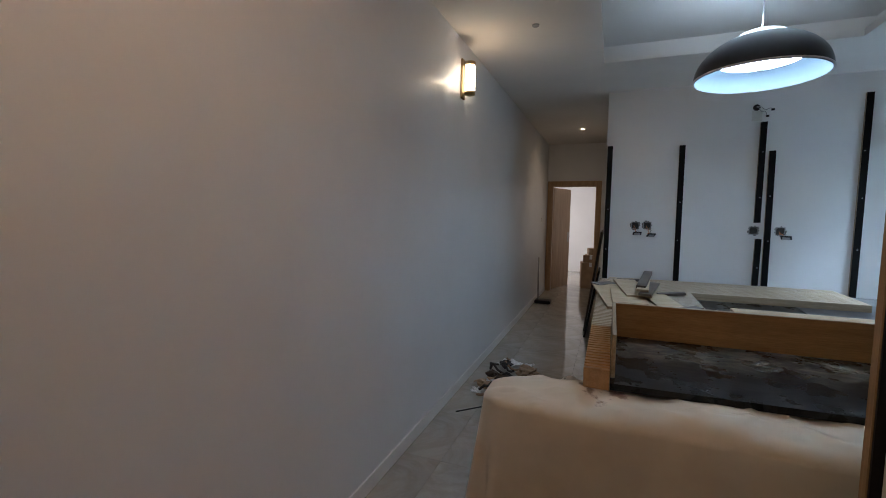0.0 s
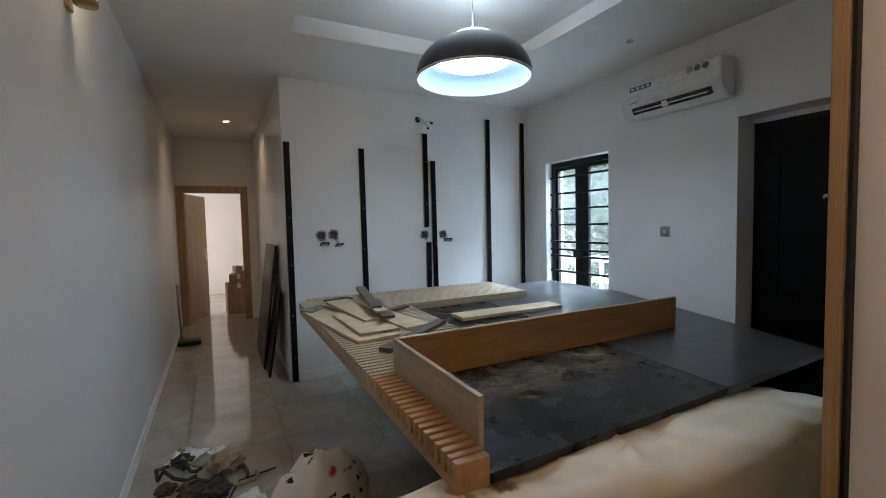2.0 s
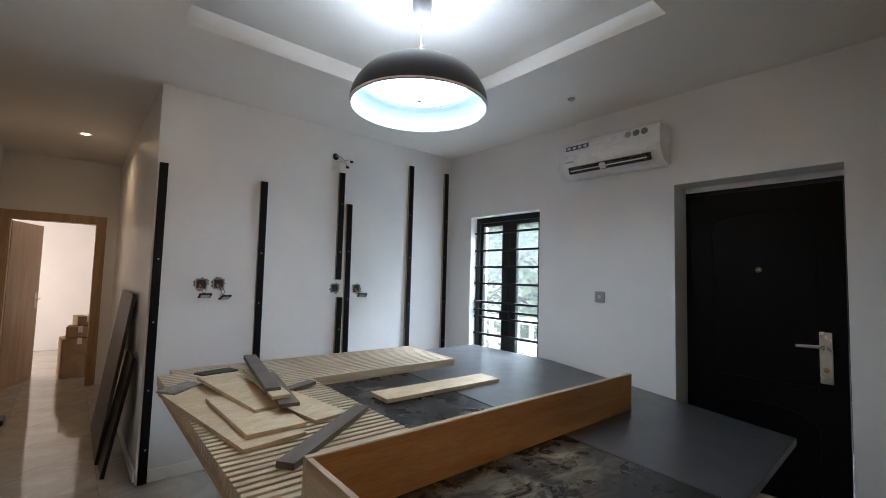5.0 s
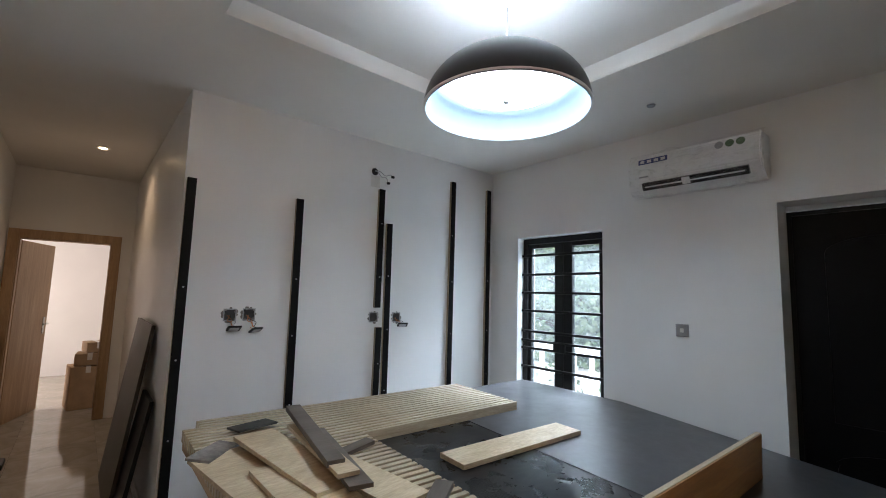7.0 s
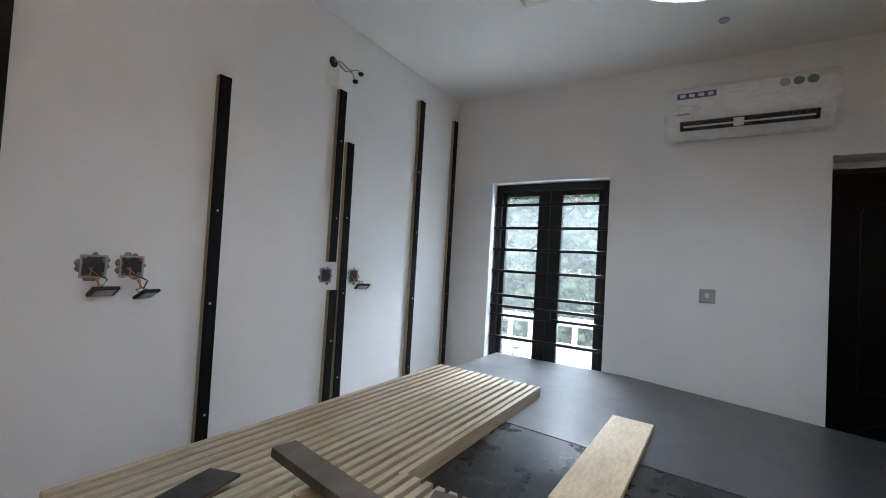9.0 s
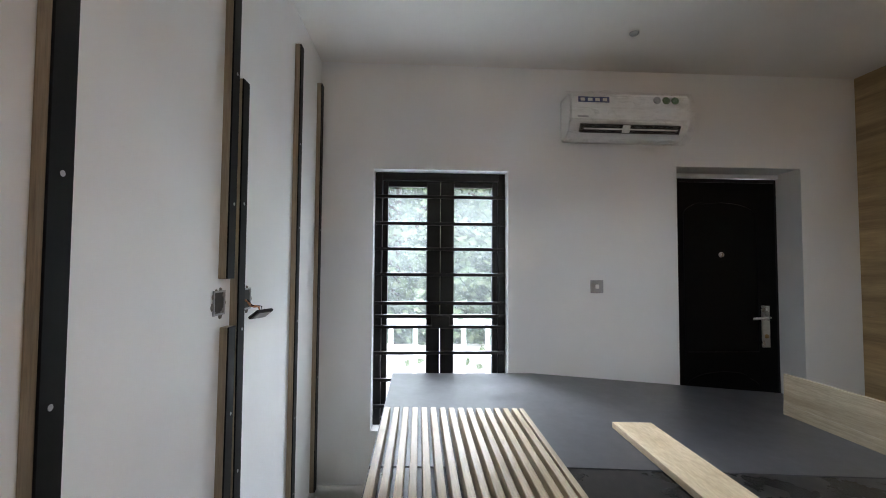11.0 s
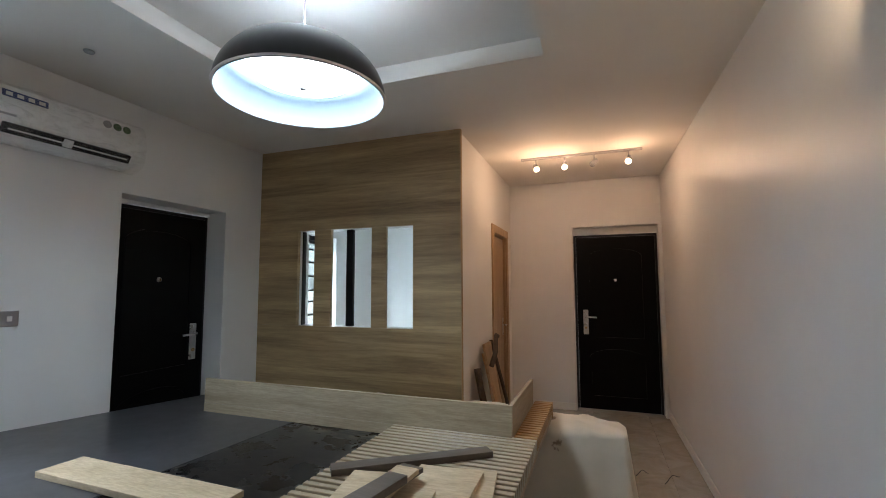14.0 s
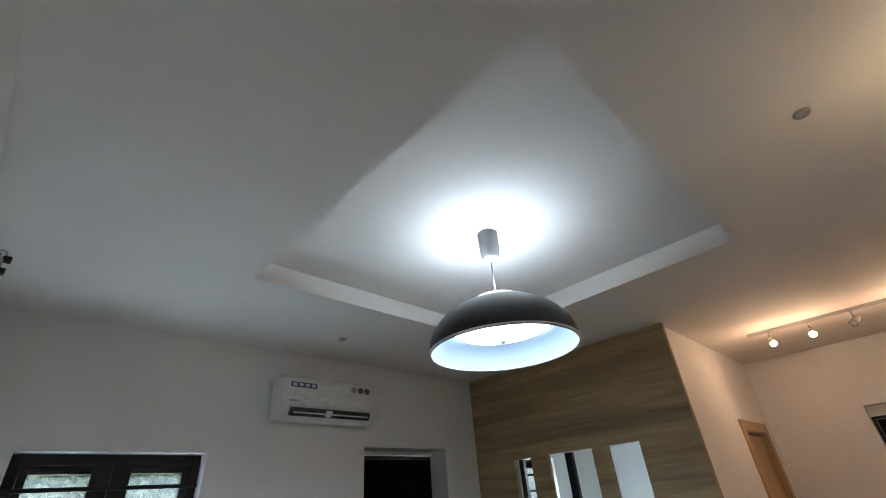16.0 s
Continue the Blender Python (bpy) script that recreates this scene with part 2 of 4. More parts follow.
def dusty_glass():
    m = Mat("dusty_window_glass", (0.80, 0.87, 0.87), 0.11)
    m.b.inputs["Transmission Weight"].default_value = 1.0
    m.b.inputs["IOR"].default_value = 1.05
    haze = m.t.nodes.new("ShaderNodeBsdfTranslucent")
    haze.inputs["Color"].default_value = (0.72, 0.78, 0.77, 1)
    mx = m.t.nodes.new("ShaderNodeMixShader")
    m.link(m.ramp(m.noise(2.5, 6), [(0.3, (0.012, 0.012, 0.012)), (0.7, (0.03, 0.03, 0.03))]), mx.inputs[0])
    m.link(m.b.outputs[0], mx.inputs[1])
    m.link(haze.outputs[0], mx.inputs[2])
    m.link(mx.outputs[0], m.t.nodes["Material Output"].inputs[0])
    return m.m


MARBLE, CLOTH, SACK, LEAF = marble(), cloth(), printed_sack(), leaves()
GLASS, WRAP, DUSTY = clear("window_glass", 0.02, (0.93, 0.97, 0.96)), wrap_film(), dusty_glass()


# ---- mesh helpers ----
def link_mesh(name, bm, mat, smooth=False):
    me = bpy.data.meshes.new(name)
    bm.normal_update()
    bm.to_mesh(me)
    bm.free()
    me.materials.append(mat)
    if smooth:
        for p in me.polygons:
            p.use_smooth = True
    return new(name, me)


def part(name, bm, mat, parent, label="", smooth=False):
    ob = link_mesh(name, bm, mat, smooth)
    ob.parent = parent
    if label:
        tagged(ob, label)
    return ob


def thing(name, m, label, category, group=""):
    ob = new(name)
    ob.empty_display_size = 0.1
    ob.matrix_world = m
    return tagged(ob, label, category, group)


def single(name, bm, mat, m, label, category, group="", smooth=False):
    ob = link_mesh(name, bm, mat, smooth)
    ob.matrix_world = m
    return tagged(ob, label, category, group)


def structure(name, bm, mat, label="", category="", smooth=False):
    return tagged(link_mesh(name, bm, mat, smooth), label, category, kind="structure")


def add_box(bm, x0, y0, z0, x1, y1, z1, bevel=0.0, m=None, segs=2):
    vs = [bm.verts.new((x, y, z)) for x in (x0, x1) for y in (y0, y1) for z in (z0, z1)]
    fs = [bm.faces.new([vs[i] for i in q]) for q in ((0, 1, 3, 2), (4, 6, 7, 5), (0, 4, 5, 1), (2, 3, 7, 6), (0, 2, 6, 4), (1, 5, 7, 3))]
    if bevel:
        es = list({e for f in fs for e in f.edges})
        r = bmesh.ops.bevel(bm, geom=es, offset=bevel, segments=segs, affect="EDGES", profile=0.5)
        vs = list({v for f in r["faces"] for v in f.verts} | {v for v in vs if v.is_valid})
    if m is not None:
        bmesh.ops.transform(bm, matrix=m, verts=vs)
    return vs


def box(*a, **k):
    bm = bmesh.new()
    add_box(bm, *a, **k)
    return bm


def lathe(profile, segs=40, m=None):
    """Turns a profile of (radius, height) round z."""
    bm = bmesh.new()
    rings = []
    for r, z in profile:
        if r < 1e-5:
            rings.append([bm.verts.new((0, 0, z))])
        else:
            rings.append([bm.verts.new((r * math.cos(2 * math.pi * i / segs), r * math.sin(2 * math.pi * i / segs), z)) for i in range(segs)])
    for a, b in zip(rings, rings[1:]):
        for i in range(segs):
            j = (i + 1) % segs
            q = [a[i % len(a)], a[j % len(a)], b[j % len(b)], b[i % len(b)]]
            q = list(dict.fromkeys(q))
            if len(q) > 2:
                bm.faces.new(q)
    bmesh.ops.recalc_face_normals(bm, faces=bm.faces)
    if m is not None:
        bmesh.ops.transform(bm, matrix=m, verts=bm.verts)
    return bm


def tube(points, r, segs=8):
    """A round rod through points."""
    bm = bmesh.new()
    pts = [Vector(p) for p in points]
    rings = []
    for i, p in enumerate(pts):
        d = (pts[min(i + 1, len(pts) - 1)] - pts[max(i - 1, 0)]).normalized()
        u = d.cross(Vector((0.31, 0.17, 0.93))).normalized()
        v = d.cross(u)
        rings.append([bm.verts.new(p + r * (math.cos(2 * math.pi * k / segs) * u + math.sin(2 * math.pi * k / segs) * v)) for k in range(segs)])
    for a, b in zip(rings, rings[1:]):
        for k in range(segs):
            bm.faces.new((a[k], a[(k + 1) % segs], b[(k + 1) % segs], b[k]))
    bm.faces.new(rings[0][::-1])
    bm.faces.new(rings[-1])
    bmesh.ops.recalc_face_normals(bm, faces=bm.faces)
    return bm


def wall_mesh(axis, a, b, u0, u1, z0, z1, openings):
    """A wall between a and b on an axis, along the other one from u0 to u1, with openings (u0, u1, z0, z1) right through it."""
    us = sorted({u0, u1, *(o[i] for o in openings for i in (0, 1))})
    zs = sorted({z0, z1, *(o[i] for o in openings for i in (2, 3))})
    bm = bmesh.new()
    solid = {}
    for i in range(len(us) - 1):
        for j in range(len(zs) - 1):
            uc, zc = (us[i] + us[i + 1]) / 2, (zs[j] + zs[j + 1]) / 2
            solid[i, j] = not any(o[0] < uc < o[1] and o[2] < zc < o[3] for o in openings)
    at = (lambda w, u, z: (w, u, z)) if axis == "x" else (lambda w, u, z: (u, w, z))

    def quad(*ps):
        bm.faces.new([bm.verts.new(at(*p)) for p in ps])

    for (i, j), s in solid.items():
        if not s:
            continue
        p, q, r, t = us[i], us[i + 1], zs[j], zs[j + 1]
        for w in (a, b):
            quad((w, p, r), (w, q, r), (w, q, t), (w, p, t))
        for di, dj, e in ((-1, 0, ((a, p, r), (b, p, r), (b, p, t), (a, p, t))), (1, 0, ((a, q, r), (b, q, r), (b, q, t), (a, q, t))),
                          (0, -1, ((a, p, r), (b, p, r), (b, q, r), (a, q, r))), (0, 1, ((a, p, t), (b, p, t), (b, q, t), (a, q, t)))):
            if not solid.get((i + di, j + dj), False):
                quad(*e)
    bmesh.ops.remove_doubles(bm, verts=bm.verts, dist=1e-5)
    bmesh.ops.recalc_face_normals(bm, faces=bm.faces)
    return bm


# ---- large structure ----
XE, YN, YP, YS, XV, ZC = 2.774, 6.49, 2.757, 0.54, 0.77, 2.80
FLOORZ = 0.0
structure("wall_east", wall_mesh("x", XE, XE + 0.26, 0.10, 6.75, 0, 3.1,
          [(5.255, 6.14, 0.40, 2.10), (3.217, 4.101, 0, 2.155), (1.50, 2.62, 0.70, 2.10)]), WALL, "white painted plaster wall with window and door recesses", "wall")
structure("wall_north", wall_mesh("y", YN, YN + 0.20, 0.0, XE, 0, 3.1, []), WALL, "white plaster wall with black wooden battens", "wall")
structure("wall_corridor", wall_mesh("x", 0.0, 0.20, YN + 0.20, 9.864, 0, 3.1, []), WALL, "white plaster corridor wall", "wall")
bm = bmesh.new()
vs = [bm.verts.new(p) for p in ((-1.010, 0.1, 0), (-1.095, 9.864, 0), (-1.40, 9.864, 0), (-1.40, 0.1, 0),
                                (-1.010, 0.1, 3.1), (-1.095, 9.864, 3.1), (-1.40, 9.864, 3.1), (-1.40, 0.1, 3.1))]
for q in ((0, 1, 5, 4), (1, 2, 6, 5), (2, 3, 7, 6), (3, 0, 4, 7), (0, 3, 2, 1), (4, 5, 6, 7)):
    bm.faces.new([vs[i] for i in q])
structure("wall_west", bm, WALL, "long white satin-painted plaster wall", "wall")
structure("wall_corridor_end", wall_mesh("y", 9.864, 10.02, -2.6, 1.6, 0, 3.1, [(-1.015, -0.183, 0, 2.04)]), WALL, "white plaster wall round the corridor's end door", "wall")
structure("wall_south", wall_mesh("y", YS - 0.26, YS, -1.010, XE, 0, 3.1, [(-0.972, -0.008, 0, 2.22)]), WALL, "plaster wall round the entrance door in warm light", "wall")
structure("wall_entrance", wall_mesh("x", XV, XV + 0.12, YS, YP - 0.12, 0, 3.1, [(0.86, 1.56, 0, 2.10)]), WALL, "plaster wall in warm light beside the entrance", "wall")
structure("wall_partition", wall_mesh("y", YP - 0.12, YP, XV, XE, 0, 3.1, [(1.167, 2.33, 1.149, 2.02)]), WALL, "plaster partition with a slatted opening", "wall")
# room beyond the corridor
structure("wall_far_north", wall_mesh("y", 13.2, 13.4, -2.6, 1.6, 0, 3.1, []), WALL, "white wall of the far room", "wall")
# this wall's window opening is assumed, out of view
structure("wall_far_west", wall_mesh("x", -2.75, -2.6, 10.02, 13.2, 0, 3.1, [(11.0, 12.2, 0.8, 2.2)]), WALL, "white wall of the far room", "wall")
structure("wall_far_east", wall_mesh("x", 1.6, 1.75, 10.02, 13.2, 0, 3.1, []), WALL, "white wall of the far room", "wall")

TX0, TX1, TY0, TY1 = -0.038, 1.75, 3.735, 5.515
LIP = 0.052
bm = bmesh.new()
for q in ((-1.40, 0.1, TX0, 13.4), (TX1, 0.1, XE + 0.26, 6.75), (TX0, 0.1, TX1, TY0), (TX0, TY1, TX1, 13.4), (TX1, 6.75, 1.75, 13.4), (-2.75, 9.9, -1.40, 13.4)):
    add_box(bm, q[0], q[1], ZC, q[2], q[3], ZC + LIP)
C = 0.11
add_box(bm, TX0 - C - 0.3, TY0 - C - 0.3, 2.975, TX1 + C + 0.3, TY1 + C + 0.3, 3.1)
for q in ((TX0 - C - 0.3, TY0 - C - 0.3, TX0 - C, TY1 + C + 0.3), (TX1 + C, TY0 - C - 0.3, TX1 + C + 0.3, TY1 + C + 0.3),
          (TX0 - C, TY0 - C - 0.3, TX1 + C, TY0 - C), (TX0 - C, TY1 + C, TX1 + C, TY1 + C + 0.3)):
    add_box(bm, q[0], q[1], ZC + LIP, q[2], q[3], 2.975)
structure("ceiling", bm, CEIL, "white ceiling with a square recessed tray", "ceiling")
structure("roof_slab", box(-2.75, 0.1, 3.1, XE + 0.26, 13.4, 3.25), CEMENT, "plain concrete roof slab", "roof")
structure("floor", box(-2.75, -0.1, -0.15, XE + 0.30, 13.4, -0.014), CEMENT, "cement bed under polished floor tiles", "floor")
floor_bed = bpy.data.objects["floor"]


def skirting(name, x0, y0, x1, y1):
    structure(name, box(x0, y0, 0.0, x1, y1, 0.085, bevel=0.004), SKIRT, "low off-white skirting", "baseboard")


skirting("baseboard_north", 0.07, YN - 0.012, XE, YN)
skirting("baseboard_east_1", XE - 0.012, 4.105, XE, YN - 0.012)
skirting("baseboard_east_2", XE - 0.012, 2.83, XE, 3.213)
skirting("baseboard_south", -0.004, YS, XV, YS + 0.012)
skirting("baseboard_corridor", -0.012, YN + 0.05, 0.0, 9.85)
bm = box(0, 0, 0, 0.012, 9.76, 0.085, bevel=0.004, m=pose(-1.010, 0.1, 0, 0, 0, 0.4988))
structure("baseboard_west", bm, SKIRT, "low off-white skirting", "baseboard")


# ---- windows and doors ----
def barred_window(name, y0, y1, z0, z1, bars, label, single_sash=False):
    """Black steel double casement in the east wall with horizontal burglar bars on its inside."""
    top = tagged(new(name), label, "window", kind="structure")
    top.location = (XE + 0.10, y0, z0)
    w, h = y1 - y0, z1 - z0
    part("window_sill", box(-0.12, 0, 0, 0.16, w, 0.022, bevel=0.004), WALL, top, "white rendered sill")
    bm = bmesh.new()
    add_box(bm, -0.02, 0.002, 0.024, 0.05, 0.05, h - 0.002, bevel=0.004)
    add_box(bm, -0.02, w - 0.05, 0.024, 0.05, w - 0.002, h - 0.002, bevel=0.004)
    add_box(bm, -0.02, 0.05, h - 0.055, 0.05, w - 0.05, h - 0.002, bevel=0.004)
    add_box(bm, -0.02, 0.05, 0.024, 0.05, w - 0.05, 0.07, bevel=0.004)
    part("window_frame", bm, BLACK, top, "black powder-coated frame")
    mid = w / 2
    for a, b, s in [(0.052, w - 0.052, 0)] if single_sash else [(0.052, mid - 0.002, 1), (mid + 0.002, w - 0.052, -1)]:
        bm = bmesh.new()
        i, o = {1: (0.035, 0.09), -1: (0.09, 0.035), 0: (0.02, 0.02)}[s]
        add_box(bm, 0.0, a, 0.072, 0.045, a + i, h - 0.058, bevel=0.004)
        add_box(bm, 0.0, b - o, 0.072, 0.045, b, h - 0.058, bevel=0.004)
        add_box(bm, 0.0, a + i, h - 0.095, 0.045, b - o, h - 0.058, bevel=0.003)
        add_box(bm, 0.0, a + i, 0.072, 0.045, b - o, 0.12, bevel=0.003)
        sash = part("casement", bm, BLACK, top, "black casement sash")
        pane = part("pane", box(0.020, a + i + 0.001, 0.121, 0.026, b - o - 0.001, h - 0.096), DUSTY, sash, "clear window pane")
        pane.visible_shadow = False
    for z in bars:
        part("bar", box(-0.045, 0.004, z - z0 - 0.011, -0.022, w - 0.004, z - z0 + 0.011, bevel=0.004), BLACK, top, "black steel bar")
    part("lock_box", box(-0.07, mid - 0.06, 1.06 - z0, -0.046, mid + 0.06, 1.14 - z0, bevel=0.006), BLACK, top, "black lock on the bars")
    return top


barred_window("window_1", 5.257, 6.138, 0.402, 2.098, (1.93, 1.75, 1.58, 1.41, 1.22, 1.135, 1.065, 0.894, 0.72, 0.55),
              "black steel casement window with burglar bars and greenery outside")
barred_window("window_2", 1.502, 2.618, 0.702, 2.098, (1.93, 1.78, 1.62, 1.46, 1.33, 1.18, 1.02, 0.86),
              "black barred window of the side room", True)


def steel_door(name, w, h, label, flip=False):
    """Black embossed steel security door; leaf in the xz plane, its face towards -y, hinge at x = 0."""
    top = tagged(new(name), label, "door", kind="structure")
    part("leaf", box(0, 0, 0.006, w, 0.05, h, bevel=0.004), DOORBLK, top)
    bm = bmesh.new()
    for z0, z1 in ((0.16, 0.72), (0.86, h - 0.14)):
        pts = [(0.14, z0), (w - 0.14, z0), (w - 0.14, z1 - 0.10)]
        pts += [(w / 2 + (w / 2 - 0.14) * math.cos(a), z1 - 0.10 + 0.10 * math.sin(a)) for a in [math.pi * k / 12 for k in range(1, 12)]]
        pts += [(0.14, z1 - 0.10), (0.14, z0)]
        for p, q in zip(pts, pts[1:]):
            d = Vector((q[0] - p[0], 0, q[1] - p[1]))
            a = math.degrees(math.atan2(d.z, d.x))
            add_box(bm, -0.004, -0.008, -0.009, d.length + 0.004, 0.001, 0.009, m=pose(p[0], 0, p[1], 0, -a, 0))
    part("moulding", bm, DOORBLK, top, "pressed arched panel moulding")
    part("peephole", lathe([(0, -0.012), (0.016, -0.012), (0.020, -0.004), (0.020, 0.0)], 20, pose(w / 2, 0, 1.564, -90, 0, 0)), STEEL, top, "round steel peephole", True)
    hx, s = (0.095, 1) if flip else (w - 0.095, -1)
    handle = part("handle_plate", box(hx - 0.03, -0.012, 0.90, hx + 0.03, 0.0, 1.20, bevel=0.005), STEEL, top, "brushed steel lock plate")
    part("lever", tube([(hx, -0.010, 1.115), (hx, -0.05, 1.115), (hx + s * 0.025, -0.058, 1.115), (hx + s * 0.13, -0.058, 1.11)], 0.009), STEEL, handle, "steel lever", True)
    part("keyhole", lathe([(0, -0.010), (0.013, -0.010), (0.015, 0.0)], 16, pose(hx, -0.012, 0.98, -90, 0, 0)), BRASS, handle, "", True)
    bm = bmesh.new()
    add_box(bm, -0.03, 0.02, 0, -0.003, 0.07, h + 0.03)
    add_box(bm, w + 0.003, 0.02, 0, w + 0.03, 0.07, h + 0.03)
    add_box(bm, -0.003, 0.02, h + 0.004, w + 0.003, 0.07, h + 0.03)
    part("door_frame", bm, BLACK, top, "black steel frame")
    return top


# east door: face towards the room (-x), lever at the south side
door = steel_door("door_1", 0.826, 2.09, "closed black embossed steel security door in a deep recess")
door.matrix_world = pose(2.965, 4.072, 0.0, 0, 0, -90)
structure("trim_1", box(XE + 0.188, 3.219, 2.124, XE + 0.24, 4.099, 2.153), WALL, "white plaster fill above the door", "trim")
# added strip behind the leaf, stops light leaking in under the door
structure("door_light_stop", box(3.0165, 3.249, 0.0, 3.03, 4.069, 0.12), BLACK, "black strip added behind the door to block light", "trim")
door = steel_door("door_2", 0.90, 2.10, "closed black steel entrance door in warm light", True)
door.matrix_world = pose(-0.040, YS - 0.12, 0, 0, 0, 180)
structure("trim_2", box(-0.970, YS - 0.19, 2.134, -0.010, YS - 0.125, 2.218), WALL, "white plaster fill above the entrance door", "trim")


def wood_frame(name, w, h, depth, label):
    """Architrave and jambs of an inside door, opening w by h, in the xz plane, front at y = 0."""
    top = tagged(new(name), label, "door", kind="structure")
    for a, b in ((-0.07, 0.02), (w - 0.02, w + 0.07)):
        part("jamb", box(a, -0.018, 0, b, 0.0, h + 0.07, bevel=0.004), FRAMEW, top)
    part("head", box(0.02, -0.018, h - 0.02, w - 0.02, 0.0, h + 0.07, bevel=0.004), FRAMEW, top)
    for a, b in ((0.002, 0.03), (w - 0.03, w - 0.002)):
        part("lining", box(a, 0.001, 0, b, depth, h - 0.002), FRAMEW, top)
    part("lining", box(0.031, 0.001, h - 0.03, w - 0.031, depth, h - 0.002), FRAMEW, top)
    return top


def wood_leaf(w, h, parent):
    leaf = part("leaf", box(0.002, 0, 0.008, w, 0.04, h, bevel=0.003), FRAMEW, parent, "plain oak veneer leaf")
    part("handle_plate", box(w - 0.10, -0.008, 0.92, w - 0.06, -0.001, 1.12, bevel=0.003), STEEL, leaf, "steel plate")
    part("lever", tube([(w - 0.08, -0.004, 1.04), (w - 0.08, -0.05, 1.04), (w - 0.19, -0.05, 1.04)], 0.008), STEEL, leaf, "steel lever", True)
    return leaf


frame_n = wood_frame("door_3", 0.832, 2.04, 0.154, "oak door frame with the door standing open")
frame_n.location = (-1.015, 9.864, 0)
leaf = wood_leaf(0.76, 2.0, frame_n)
leaf.matrix_basis = pose(0.035, 0.16, 0, 0, 0, 71)
frame_v = wood_frame("door_4", 0.70, 2.10, 0.11, "closed oak veneer door in an oak frame")
frame_v.matrix_world = pose(XV, 1.56, 0, 0, 0, -90)
leaf = wood_leaf(0.64, 2.06, frame_v)
leaf.matrix_basis = pose(0.03, 0.03, 0, 0, 0, 0)

# slatted opening in the partition: black glazing frame and veneer panelling
panelling = tagged(new("panelling"), "olive-brown wood veneer wall panelling with horizontal grain", "wall panel", kind="structure")
panelling.location = (0, YP + 0.009, 0)
PF = 0.037
for x0, z0, x1, z1 in ((0.748, 0.0, XE, 1.149), (0.748, 2.02, XE, ZC), (0.748, 1.149, 1.167, 2.02), (2.33, 1.149, XE, 2.02)):
    part("board", box(x0, 0, z0 + 0.0005, x1 - 0.001, PF, z1 - 0.0005), PANEL, panelling)
# solid black strip in place of the shade behind the panel's edge
part("core", box(0.745, -0.0088, 0.0, 1.15, -0.0005, ZC - 0.002), BLACK, panelling, "black strip standing for the shaded gap behind the panelling")
part("edge_strip", box(0.742, 0.003, 0.0, 0.7475, PF - 0.004, ZC - 0.002), EDGE, panelling, "layered raw plywood edge")
for x0, x1 in ((1.97, 2.15), (1.42, 1.56)):
    part("slat", box(x0, 0.0, 1.15, x1, PF - 0.004, 2.019, bevel=0.002), PANEL, panelling, "vertical veneer slat across the opening")
glaz = tagged(new("window_3"), "black framed opening behind wooden slats", "window", kind="structure")
for x0, x1 in ((1.168, 1.195), (1.79, 1.85), (2.315, 2.329)):
    part("mullion", box(x0, YP - 0.07, 1.15, x1, YP - 0.02, 2.019, bevel=0.003), BLACK, glaz)
pane = part("pane", box(1.196, YP - 0.050, 1.151, 1.789, YP - 0.044, 2.018), GLASS, glaz)
pane.visible_shadow = False
pane = part("pane", box(1.851, YP - 0.050, 1.151, 2.301, YP - 0.044, 2.018), GLASS, glaz)
pane.visible_shadow = False

# ---- battens and sockets on the north wall ----
for x, z0, z1, tilt in ((0.037, 0.005, 2.22, 0), (0.745, 0.09, 2.20, -0.3), (1.425, 1.415, 2.396, 0), (1.436, 0.30, 1.256, 0.6),
                        (1.525, 0.09, 2.116, -0.4), (2.212, 0.09, 2.611, 0), (2.694, 0.09, 2.612, 0)):
    b = thing("wall_batten", pose(x, YN, z0, 0, tilt, 0), "black-faced wooden batten fixed upright on the white wall", "batten", "battens on the white wall")
    part("core", box(-0.026, -0.025, 0, 0.026, 0.0, z1 - z0, bevel=0.002), BATTEN, b, "raw wooden batten core")
    part("facing", box(-0.0265, -0.031, 0, 0.0265, -0.0255, z1 - z0, bevel=0.001), BLACKF, b, "black facing strip")
    n = int((z1 - z0) / 0.45)
    for k in range(n):
        part("screw", lathe([(0, -0.0015), (0.005, -0.001), (0.006, 0)], 10, pose(random.uniform(-0.008, 0.008), -0.0312, 0.2 + k * 0.45 + random.uniform(-0.05, 0.05), -90, 0, 0)), GREYPL, b)


